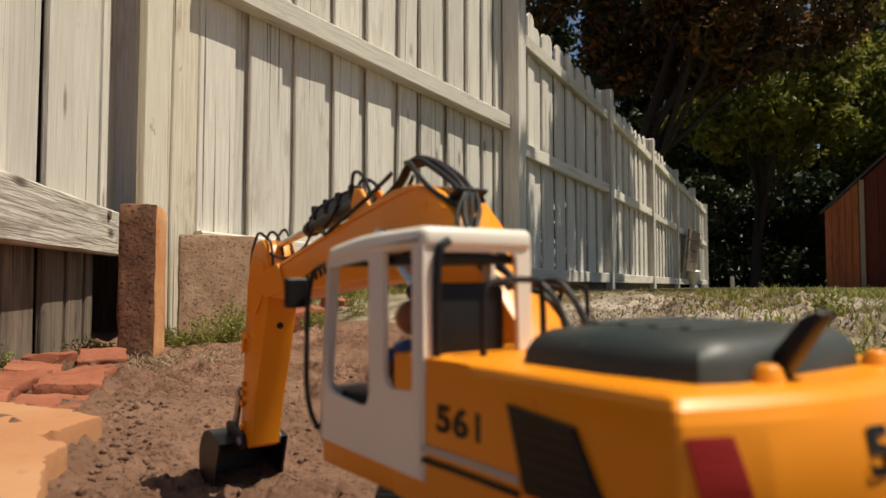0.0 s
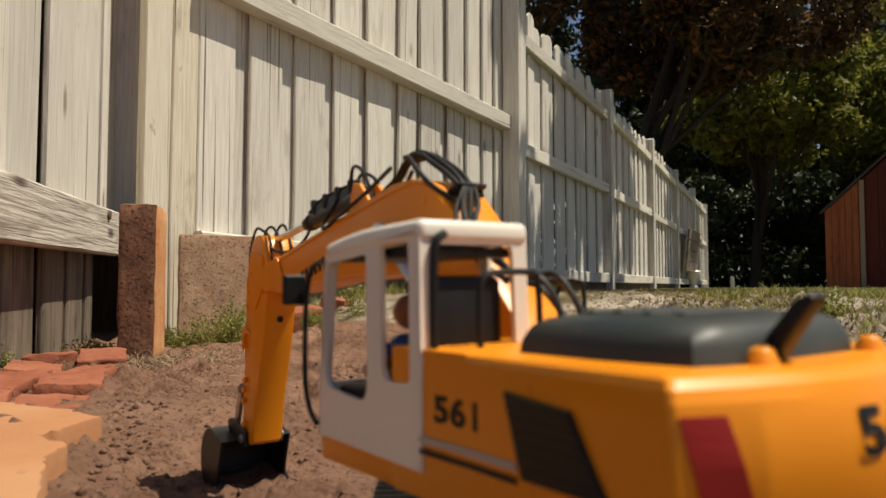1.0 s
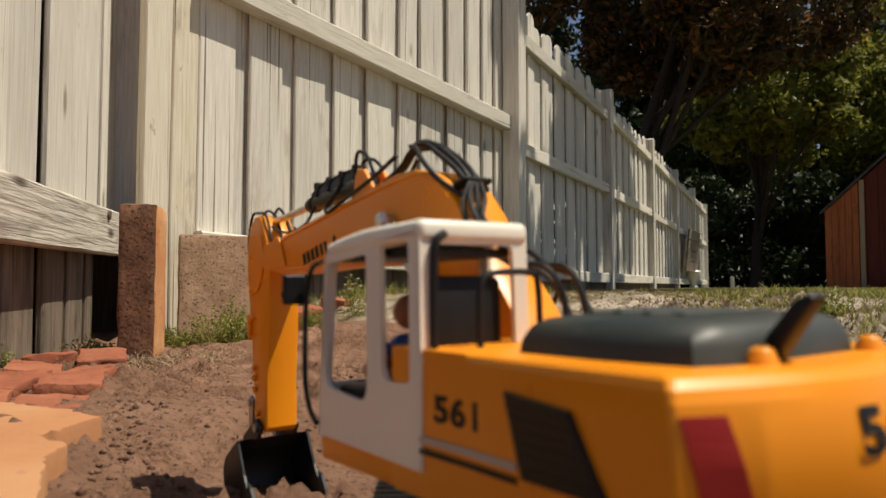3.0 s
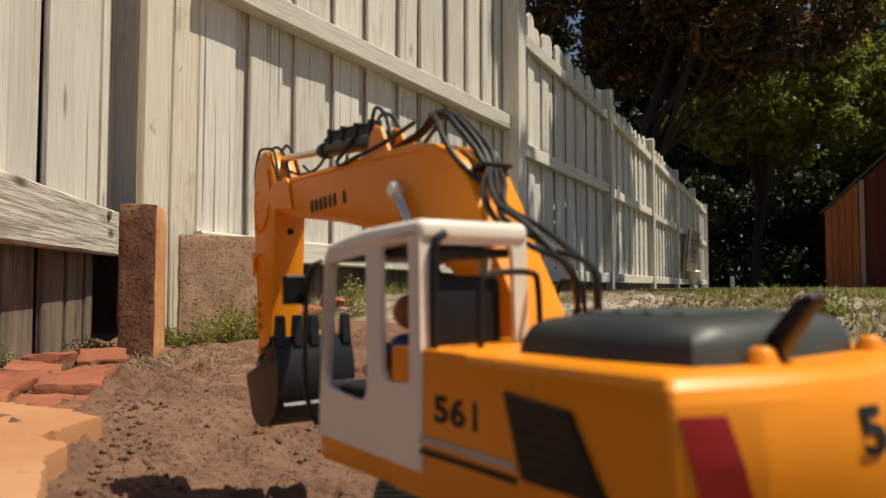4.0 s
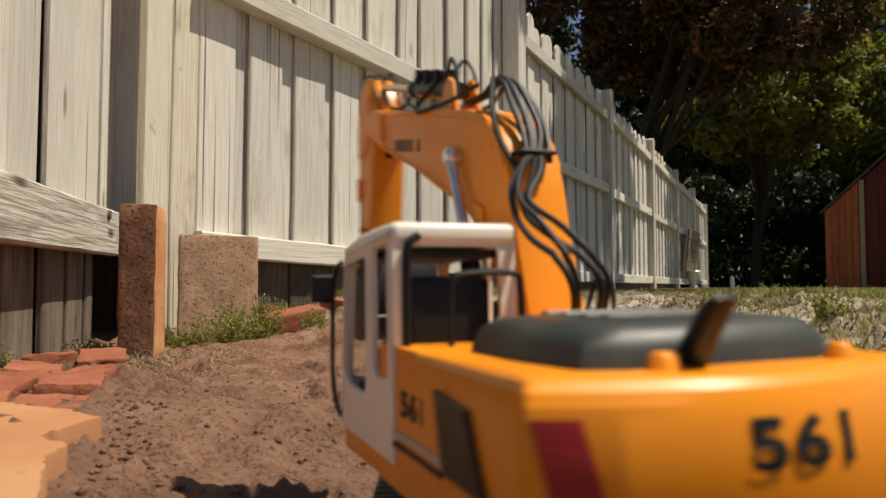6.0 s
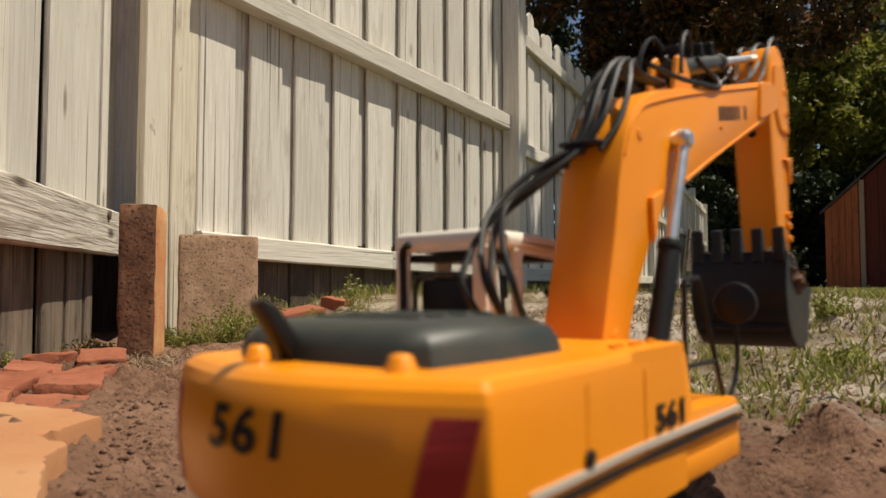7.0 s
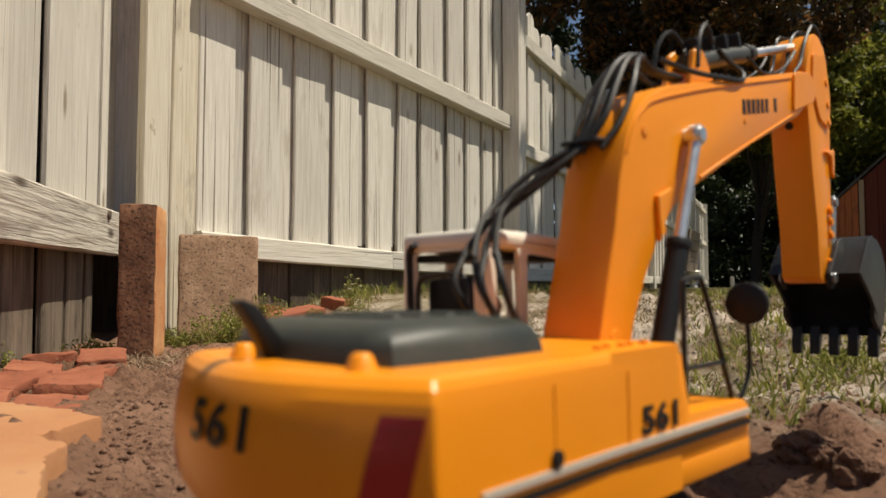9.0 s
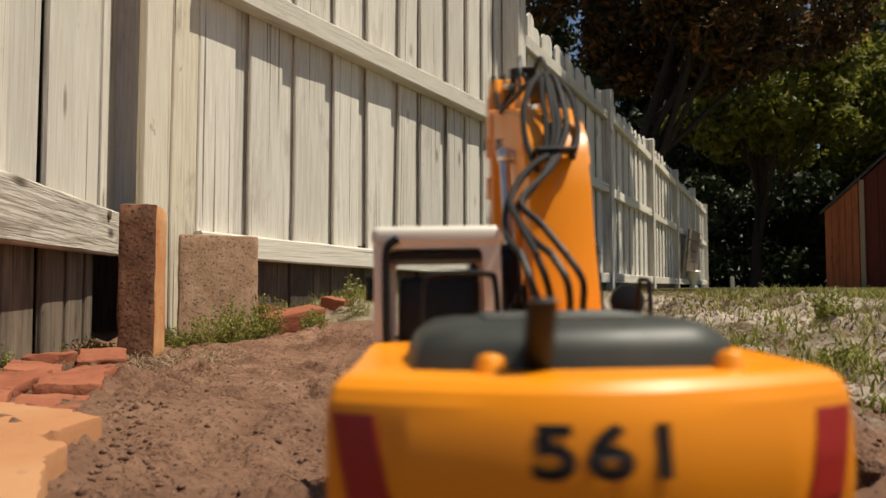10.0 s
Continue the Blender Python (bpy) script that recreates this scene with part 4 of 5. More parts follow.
def stripe(x0, x1, y, z0, z1):
    """A thin strip in two lengths, jointed where the flank starts to widen."""
    cut = min(max(-0.05, x0 + 0.001), x1 - 0.001)
    bm = box((x0, y - 0.0010, z0), (cut, y + 0.0010, z1))
    return merge(bm, box((cut, y - 0.0010, z0), (x1, y + 0.0010, z1)))


def hug(ob, side):
    """Moves a flank fitting out with the flank, which widens towards the back."""
    for v in ob.data.vertices:
        v.co.y += side * max(0.0, -0.05 - v.co.x) * 0.046
    return ob


def make_housing():
    """Deck, engine housing and counterweight, drawn as stacked plan outlines."""
    bm = bmesh.new()

    def ring(z, xr, xe, wr, w, xf, inset=0.0):
        q = inset
        pl = [(xf - q, HALF - q), (-0.05, HALF + 0.001 - q), (xr, w - q), *((xe + q * 0.5 - bow(u), (wr - q) * u) for u in (1.0, 0.78, 0.54, 0.28, 0.0, -0.28, -0.54, -0.78, -1.0)), (xr, -w + q), (-0.05, -HALF - 0.001 + q), (xf - q, -HALF + q)]
        return [bm.verts.new((x, y, z)) for x, y in pl]
    # engine housing and counterweight, from the deck up
    rings = [ring(z, *tail(z), 0.012) for z in (0.080, 0.086, 0.095, 0.106, 0.118, 0.128, 0.136, 0.142, 0.1465, 0.1495, 0.1508)]
    for a, b in zip(rings, rings[1:]):
        k = len(a)
        for i in range(k):
            bm.faces.new((a[i], a[(i + 1) % k], b[(i + 1) % k], b[i]))
    bm.faces.new(rings[0])
    bm.faces.new(rings[-1][::-1])
    bm.normal_update()
    crease = [e for e in bm.edges if e.is_manifold and e.calc_face_angle(0.0) > radians(12) and abs(e.verts[0].co.z - e.verts[1].co.z) > 0.0005]
    bmesh.ops.bevel(bm, geom=crease, offset=0.0018, segments=2, affect="EDGES", profile=0.5)
    body = part("engine_housing", bm, ORANGE, excavator, "glossy orange engine housing and counterweight", True, 12)
    # deck running forward under the cab and on the other flank
    part("deck", box((-0.010, -HALF + 0.0005, 0.080), (0.092, HALF - 0.0005, 0.0935), 0.0015, 2), ORANGE, body, "", True)
    step = prism([(0.008, 0.0935), (0.090, 0.0935), (0.092, 0.110), (0.086, 0.1145), (0.022, 0.1155), (0.014, 0.146), (0.008, 0.146)], -HALF + 0.0003, -0.045, 0.0012, 2)
    part("side_step", step, ORANGE, body, "", True)
    part("boom_foot", prism([(-0.004, 0.090), (0.056, 0.090), (0.050, 0.148), (0.002, 0.148)], -0.046, 0.006, 0.0015, 2), ORANGE, body, "", True)
    for x in (-0.0951, -0.0382):
        for y in (-HALF, HALF):
            if y < 0 or x < -0.06:
                hug(part("panel_seam", box((x - 0.0004, y * 1.012 - 0.0004, 0.099), (x + 0.0004, y * 1.012 + 0.0004, 0.142), 0.0003, 1), ORANGE, body), 1 if y > 0 else -1)
    hug(part("fuel_cap", disc((-0.095, -HALF - 0.002, 0.1135), (0, 1, 0), 0.0034, 0.002, 14, 0.0004), BLACK, body, "small round black plug"), -1)
    # stripes and numbers on both flanks
    for y, left in ((HALF, True), (-HALF, False)):
        s = 1 if left else -1
        x1 = -0.016 if left else 0.088
        x0 = -0.086 if left else -0.140
        hug(part("pale_stripe", stripe(x0, x1, y * 1.012, 0.1068, 0.1098), STRIPE, body, "pale sticker stripe"), s)
        hug(part("black_stripe", stripe(x0, x1, y * 1.012, 0.1015, 0.1040), BLACK, body, "black sticker stripe"), s)
        letters("number", "561", 0.0170, 0.0003, side_text(-0.0455 if left else -0.009, y + s * 0.0012, 0.1235 if left else 0.1175, left) @ Matrix.Diagonal((1.34, 1, 1, 1)), BLACK, body, "black number 561")
    # the number on the back follows its swell: one mesh, bent round the plan
    back = letters("number", "561", 0.0222, 0.0004, Matrix.Translation((0, 0.0, 0.1285)) @ pose(0, 0, 0, 82, 0, -90) @ Matrix.Diagonal((1.36, 1, 1, 1)), BLACK, body, "black number 561")
    for v in back.data.vertices:
        xr, xe, wr, w = tail(v.co.z)
        v.co.x = xe - bow(v.co.y / wr) - 0.0006
    # black louvred grille on one flank
    grille = prism([(-0.0800, 0.1375), (-0.1180, 0.1345), (-0.1365, 0.1045), (-0.0905, 0.1045)], HALF - 0.003, HALF + 0.0032, 0.0006, 1)
    gr = hug(part("grille", grille, BLACK, body, "black louvred air grille"), 1)
    for i in range(6):
        z = 0.1085 + i * 0.0045
        u = (z - 0.1045) / 0.0315
        hug(part("louvre", box((-0.1325 + 0.0185 * u, HALF + 0.0030, z), (-0.0950 + 0.0105 * u, HALF + 0.0036, z + 0.0016)), BLACK, gr), 1)
    # red corner stickers on the counterweight
    for s in (-1, 1):
        pl = bmesh.new()
        rows = []
        for k in range(11):
            z = 0.1385 - 0.004 * k
            xr, xe, wr, w = tail(z)
            slant = min(1.0, k / 8)
            lo, hi = 0.08 + 0.24 * slant, 0.60 + 0.26 * slant + (0.12 if k >= 8 else 0)
            a, b = Vector((xr, s * w)), Vector((xe, s * wr))
            nrm = Vector((-(b - a).y * s, (b - a).x * s)).normalized() * 0.0007
            nrm = nrm if nrm.x < 0 else -nrm
            rows.append([pl.verts.new((*(a.lerp(b, u) + nrm * q), z)) for u, q in ((lo, 1), (hi, 1), (hi, -1), (lo, -1))])
        for p, q in zip(rows, rows[1:]):
            for k in range(4):
                pl.faces.new((p[k], p[(k + 1) % 4], q[(k + 1) % 4], q[k]))
        part("reflector", pl, RED, body, "dark red corner sticker")
    # lifting eyes, exhaust, hood
    for y in (0.034, -0.050):
        bm = bmesh.new()
        bmesh.ops.create_cone(bm, cap_ends=True, segments=16, radius1=0.0070, radius2=0.0038, depth=0.008, matrix=Matrix.Translation((-0.160, y, 0.1530)))
        bmesh.ops.bevel(bm, geom=[e for e in bm.edges if e.verts[0].co.z > 0.155 and e.verts[1].co.z > 0.155], offset=0.0014, segments=2, affect="EDGES", profile=0.5)
        part("lifting_eye", bm, ORANGE, body, "", True)
    for i in range(5):
        part("bolt", disc((-0.040 + 0.010 * i, -0.072 + 0.002 * (i % 2), 0.1512), (0, 0, 1), 0.0024, 0.003, 10, 0.0006), ORANGE, body)
    hood = bmesh.new()
    hr = []
    for z, q in ((0.149, 0.0), (0.157, 0.0015), (0.1625, 0.0045), (0.1660, 0.010), (0.1675, 0.020)):
        hr.append([hood.verts.new(v) for v in ((-0.062 - q * 0.9, 0.064 - q, z), (-0.110, 0.0655 - q, z), (-0.150 + q * 0.7, 0.061 - q, z), (-0.157 + q, 0.046 - q * 0.6, z), (-0.157 + q, -0.042 + q * 0.6, z),
                                               (-0.150 + q * 0.7, -0.056 + q, z), (-0.110, -0.060 + q, z), (-0.062 - q * 0.9, -0.058 + q, z))])
    for a, b in zip(hr, hr[1:]):
        for i in range(8):
            hood.faces.new((a[i], a[(i + 1) % 8], b[(i + 1) % 8], b[i]))
    hood.faces.new(hr[-1])
    hood.faces.new(hr[0][::-1])
    hd = part("engine_hood", hood, HOOD, body, "dark grey moulded engine hood", True)
    for i in range(4):
        part("hood_rib", box((-0.128 + 0.016 * i, -0.030, 0.1665), (-0.122 + 0.016 * i, 0.034, 0.1688), 0.0008, 1), HOOD, hd)
    fin = prism([(-0.146, 0.150), (-0.158, 0.151), (-0.174, 0.175), (-0.172, 0.1765), (-0.166, 0.174)], 0.012, 0.022, 0.0012, 2)
    part("exhaust_pipe", fin, BLACK, body, "black slanting exhaust stub", True)
    # handrail behind the cab
    rail_l = tube([(-0.030, 0.060, 0.146), (-0.030, 0.060, 0.172), (-0.030, 0.058, 0.184), (-0.030, 0.050, 0.187), (-0.030, 0.026, 0.187), (-0.030, 0.021, 0.180), (-0.030, 0.020, 0.146)], 0.0017, 8, 5)
    part("handrail", rail_l, BLACK, body, "thin black handrail", True)
    # control lever between the cab and the boom
    lever = part("lever", tube([(0.046, 0.003, 0.146), (0.042, 0.003, 0.158), (0.036, 0.003, 0.168), (0.024, 0.003, 0.1765)], 0.0021, 8, 4), BLACK, body, "black bent lever", True)
    part("knob", disc((0.037, 0.003, 0.1665), (1, 0, -0.7), 0.0046, 0.008, 12, 0.002), BLACK, lever, "", True)
    # handrail and round mirror on the other flank
    r = tube([(0.086, -0.078, 0.112), (0.068, -0.078, 0.150), (0.053, -0.078, 0.180), (0.047, -0.078, 0.183), (0.034, -0.078, 0.182), (0.031, -0.078, 0.177), (0.030, -0.078, 0.146), (0.030, -0.078, 0.114)], 0.0016, 8, 4)
    hr2 = part("handrail", r, BLACK, body, "thin black handrail", True)
    part("crossbar", tube([(0.030, -0.078, 0.136), (0.073, -0.078, 0.136)], 0.0013), BLACK, hr2)
    mir = part("mirror", disc((0.100, -0.082, 0.168), (1, 0.1, 0), 0.0125, 0.005, 20, 0.0015), BLACK, body, "round black side mirror", True)
    part("mirror_arm", tube([(0.090, -0.080, 0.112), (0.102, -0.081, 0.130), (0.100, -0.082, 0.158)], 0.0015), BLACK, mir)
    return body


CAB_B, CAB_F, CAB_R, CAB_L = -0.016, 0.094, 0.017, 0.0865
ROOF_Z = 0.214


def make_cab():
    """White cab shell of plates with real openings, a seat, levers and a plain driver doll."""
    bm = bmesh.new()
    outline = rounded([(CAB_F - 0.002, 0.0945), (CAB_B, 0.0925), (CAB_B, ROOF_Z - 0.004), (0.040, ROOF_Z - 0.005), (CAB_F - 0.012, 0.203)], [0.004, 0.001, 0.008, 0.02, 0.010], 4)
    win1 = rounded([(0.0835, 0.123), (0.034, 0.1185), (0.034, 0.199), (0.0815, 0.1945)], [0.012, 0.012, 0.004, 0.005], 5)
    win2 = rounded([(0.019, 0.132), (-0.0075, 0.1335), (-0.0075, 0.205), (0.019, 0.204)], [0.010, 0.004, 0.004, 0.004], 5)
    merge(bm, plate(outline, [win1, win2], -0.003, Matrix.Translation((0, CAB_L, 0))))
    far1 = rounded([(0.080, 0.122), (0.020, 0.122), (0.020, 0.200), (0.078, 0.195)], 0.005, 4)
    far2 = rounded([(0.012, 0.150), (-0.008, 0.150), (-0.008, 0.204), (0.012, 0.204)], 0.004, 4)
    merge(bm, plate(outline, [far1, far2], 0.003, Matrix.Translation((0, CAB_R, 0))))
    # back and front plates: x runs across the cab
    w = CAB_L - CAB_R
    back = rounded([(0, 0.0925), (w, 0.0925), (w, ROOF_Z - 0.004), (0, ROOF_Z - 0.004)], [0.001, 0.001, 0.006, 0.006], 4)
    bwin = rounded([(0.0085, 0.1475), (w - 0.008, 0.1475), (w - 0.009, 0.2015), (0.010, 0.2015)], 0.004, 4)
    merge(bm, plate(back, [bwin], 0.003, Matrix(((0, 1, 0, CAB_B - 0.0015), (1, 0, 0, CAB_R), (0, 0, 1, 0), (0, 0, 0, 1)))))
    fwin = rounded([(0.006, 0.125), (w - 0.006, 0.125), (w - 0.007, 0.197), (0.007, 0.197)], 0.005, 4)
    front = rounded([(0, 0.0935), (w, 0.0935), (w, 0.204), (0, 0.204)], [0.001, 0.001, 0.006, 0.006], 4)
    lean = Matrix.Translation((CAB_F - 0.002, CAB_R, 0.094)) @ Matrix.Rotation(radians(-5.5), 4, "Y") @ Matrix(((0, -1, 0, 0), (1, 0, 0, 0), (0, 0, 1, -0.094), (0, 0, 0, 1)))
    merge(bm, plate(front, [fwin], 0.003, lean))
    cab = part("cab", bm, CREAM, excavator, "white plastic operator cab", True)
    roof = prism(rounded([(CAB_B - 0.003, 0.2035), (CAB_F - 0.014, 0.198), (CAB_F - 0.013, 0.2065), (0.042, 0.2125), (CAB_B - 0.003, ROOF_Z)], [0.003, 0.003, 0.006, 0.02, 0.007], 5), CAB_R - 0.001, CAB_L + 0.001, 0.0045, 4)
    part("roof", roof, CREAM, cab, "", True)
    part("rear_sill", box((CAB_B - 0.003, CAB_R, 0.143), (CAB_B + 0.001, CAB_L - 0.001, 0.1475), 0.0008, 1), CREAM, cab)
    # black rubber strip down the rear corner and the door handle bar
    part("trim", tube([(CAB_B - 0.0025, 0.0795, 0.146), (CAB_B - 0.003, 0.0795, 0.186), (CAB_B - 0.004, 0.0785, 0.202), (CAB_B - 0.004, 0.073, 0.2068)], 0.0022), BLACK, cab, "black rubber corner trim", True)
    # seat, doll, console
    seat = part("seat", box((-0.010, 0.028, 0.120), (0.002, 0.074, 0.186), 0.004, 2), BLACK, cab, "black high-backed seat", True)
    part("cushion", box((0.002, 0.028, 0.118), (0.036, 0.074, 0.130), 0.004, 2), BLACK, seat, "", True)
    part("console", box((0.050, 0.026, 0.094), (0.084, 0.078, 0.124), 0.004, 2), BLACK, cab, "black control console", True)
    part("sun_band", box((CAB_B + 0.004, 0.024, 0.1955), (0.076, 0.0815, 0.2005), 0.001, 1), BLACK, cab, "dark band under the roof")
    part("grab_bar", tube([(0.085, CAB_L + 0.001, 0.1965), (0.096, CAB_L + 0.002, 0.192), (0.101, CAB_L + 0.003, 0.175), (0.103, CAB_L + 0.003, 0.150), (0.103, CAB_L + 0.003, 0.125), (0.099, CAB_L + 0.002, 0.108), (0.091, CAB_L + 0.001, 0.100)], 0.0016, 8, 5), BLACK, cab, "curved black grab bar", True)
    part("side_mirror", box((0.103, CAB_L + 0.002, 0.171), (0.108, CAB_L + 0.016, 0.189), 0.001, 1), BLACK, cab, "black rectangular side mirror")
    # driver doll, one plain mesh
    d = bmesh.new()
    merge(d, prism(rounded([(0.004, 0.126), (0.024, 0.126), (0.022, 0.158), (0.008, 0.160)], 0.006), 0.040, 0.064, 0.005, 3))
    bmesh.ops.create_uvsphere(d, u_segments=12, v_segments=8, radius=0.010, matrix=Matrix.Translation((0.015, 0.052, 0.171)))
    merge(d, tube([(0.012, 0.066, 0.153), (0.020, 0.070, 0.140), (0.036, 0.066, 0.138)], 0.0045, 8, 4))
    merge(d, tube([(0.012, 0.038, 0.153), (0.020, 0.034, 0.140), (0.036, 0.038, 0.138)], 0.0045, 8, 4))
    d.transform(Matrix.Translation((0.016, 0.008, -0.004)))
    doll = part("driver_doll", d, SKIN, cab, "small brown plastic driver doll with a blue top", True)
    doll.data.materials.append(BLUE)
    for poly in doll.data.polygons:
        if 0.143 < poly.center.z < 0.1570:
            poly.material_index = 1
    return cab


def rel(points, origin):
    return [(x - origin.x, z - origin.y) for x, z in points]


def make_boom():
    outline = [(0.002, 0.132), (0.006, 0.155), (0.014, 0.1815), (0.0235, 0.212), (0.029, 0.238), (0.037, 0.262), (0.042, 0.272), (0.051, 0.2825), (0.066, 0.293), (0.090, 0.3030), (0.145, 0.3155), (0.225, 0.3335), (0.298, 0.3505), (0.320, 0.3560),
               (0.334, 0.3540), (0.338, 0.3440), (0.334, 0.3310), (0.308, 0.3155), (0.262, 0.2985), (0.210, 0.2800), (0.170, 0.2630), (0.124, 0.2440), (0.104, 0.2350), (0.0885, 0.2250), (0.073, 0.2100), (0.055, 0.1850), (0.040, 0.1580), (0.032, 0.132)]
    boom = part("boom", prism(rel(outline, BOOM_PIN), BOOM_Y - 0.0195, BOOM_Y + 0.0195, 0.0022, 2), ORANGE, excavator, "glossy orange bent boom", True)
    for s in (-1, 1):
        y = BOOM_Y + s * 0.0196
        # raised rim along the top, pocket, bolts, lettering bars
        for pts, r in (([(0.037, 0.255), (0.045, 0.271), (0.056, 0.282), (0.074, 0.2915), (0.150, 0.3120), (0.292, 0.345)], 0.0011), ([(0.300, 0.3170), (0.262, 0.3025), (0.172, 0.2675), (0.126, 0.2485)], 0.0011)):
            q = [(x - BOOM_PIN.x, y, z - BOOM_PIN.y) for x, z in pts]
            part("rim", tube(q, r, 6, 4), ORANGE, boom)
        part("end_plate", prism(rel(rounded([(0.296, 0.350), (0.332, 0.3565), (0.345, 0.346), (0.340, 0.3325), (0.292, 0.3170)], 0.004, 3), BOOM_PIN), y, y + s * 0.0022, 0.0006, 1), ORANGE, boom)
        for x, z, r in ((0.0576, 0.2700, 0.0035), (0.075, 0.2120, 0.003), (0.200, 0.2960, 0.0022), (0.020, 0.150, 0.006)):
            part("bolt", disc((x - BOOM_PIN.x, y, z - BOOM_PIN.y), (0, 1, 0), r, 0.0016, 12, 0.0004), ORANGE, boom)
        part("ram_boss", disc((RAM_PIN.x - BOOM_PIN.x, y + s * 0.004, RAM_PIN.y - BOOM_PIN.y), (0, 1, 0), 0.0052, 0.016, 14, 0.001), CHROME, boom, "chromed ram pin")
        part("rib_plate", prism(rel([(0.066, 0.232), (0.083, 0.238), (0.068, 0.205)], BOOM_PIN), y, y + s * 0.003, 0.0005, 1), ORANGE, boom)
        # maker's lettering as plain bars
        for i, wd in enumerate((0.0056, 0.0056, 0.0056, 0.0054, 0.0046, 0.0048, 0.0, 0.0048)):
            if wd == 0.0:
                continue
            x0 = (0.1960 if s < 0 else 0.1930) + (i if s < 0 else 7 - i) * 0.0084
            zz = (0.3010 if s < 0 else 0.2920) + (i if s < 0 else 7 - i) * 0.00150
            part("letter_bar", box((x0 - BOOM_PIN.x, y - 0.0003, zz - BOOM_PIN.y), (x0 + wd - BOOM_PIN.x, y + 0.0003, zz + 0.0105 - BOOM_PIN.y)), BLACK, boom)
        part("top_lug", prism(rel([(0.134, 0.313), (0.142, 0.338), (0.150, 0.343), (0.158, 0.338), (0.170, 0.321)], BOOM_PIN), BOOM_Y + s * 0.009 - 0.002, BOOM_Y + s * 0.009 + 0.002, 0.0008, 1), ORANGE, boom)
    # hoses over the bend, rigid with the boom: they hug the back, arch over the bend and run down to the top lug
    for i, (dy, k) in enumerate(((-0.006, -0.001), (-0.002, -0.003), (0.002, 0.000), (0.006, -0.002))):
        y, near = BOOM_Y + dy, BOOM_Y + 0.006 + dy * 0.5
        q = [(0.026, near, 0.257), (0.036 - k, y, 0.278), (0.050 - k, y, 0.301 + k), (0.066, BOOM_Y + dy * 0.7, 0.3180 + k), (0.084, BOOM_Y + dy * 0.4, 0.3245 + k), (0.104, BOOM_Y + dy * 0.4, 0.3190 + k * 0.5), (0.138, BOOM_Y + dy * 0.4, 0.3195)]
        part("hose", tube([(x - BOOM_PIN.x, yy, z - BOOM_PIN.y) for x, yy, z in q], 0.0021, 7, 5), RUBBER, boom, "black hydraulic hose", True)
    # two strands cross behind the column and one loops past the lug on each side
    for q in ([(0.027, BOOM_Y + 0.014, 0.250), (0.042, BOOM_Y + 0.0185, 0.270), (0.055, BOOM_Y + 0.0185, 0.293), (0.068, BOOM_Y + 0.012, 0.3130), (0.082, BOOM_Y + 0.005, 0.3235)],
              [(0.029, BOOM_Y - 0.008, 0.258), (0.042, BOOM_Y - 0.014, 0.276), (0.056, BOOM_Y - 0.014, 0.299), (0.070, BOOM_Y - 0.009, 0.3160), (0.084, BOOM_Y - 0.005, 0.3230)]):
        part("hose", tube([(x - BOOM_PIN.x, yy, z - BOOM_PIN.y) for x, yy, z in q], 0.0020, 7, 5), RUBBER, boom, "black hydraulic hose", True)
    for s in (-1, 1):
        y = BOOM_Y + s * 0.017
        q = [(0.095, BOOM_Y + s * 0.010, 0.3225), (0.130, y, 0.3190), (0.170, y + s * 0.004, 0.3215), (0.196, y + s * 0.003, 0.3250), (0.204, y, 0.3330), (0.198, BOOM_Y + s * 0.010, 0.3420), (0.190, BOOM_Y + s * 0.006, 0.3500)]
        part("hose", tube([(x - BOOM_PIN.x, yy, z - BOOM_PIN.y) for x, yy, z in q], 0.0018, 7, 5), RUBBER, boom, "black hydraulic hose", True)
        q = [(0.232, BOOM_Y + s * 0.010, 0.3520), (0.252, BOOM_Y + s * 0.013, 0.3430), (0.285, BOOM_Y + s * 0.013, 0.3500), (0.312, BOOM_Y + s * 0.012, 0.3640), (0.326, BOOM_Y + s * 0.012, 0.3760)]
        part("hose", tube([(x - BOOM_PIN.x, yy, z - BOOM_PIN.y) for x, yy, z in q], 0.0014, 7, 5), RUBBER, boom, "thin black hose", True)
    clamp = bmesh.new()
    merge(clamp, box((0.022 - BOOM_PIN.x, BOOM_Y - 0.010, 0.261 - BOOM_PIN.y), (0.036 - BOOM_PIN.x, BOOM_Y + 0.016, 0.264 - BOOM_PIN.y), 0.001, 1))
    part("hose_clamp", clamp, BLACK, boom, "black hose clamp")
    return boom


HOSE_TOP, HOSE_BEND, HOSE_FOOT = Vector((0.024, 0.259)), Vector((-0.043, 0.197)), Vector((-0.028, 0.149))


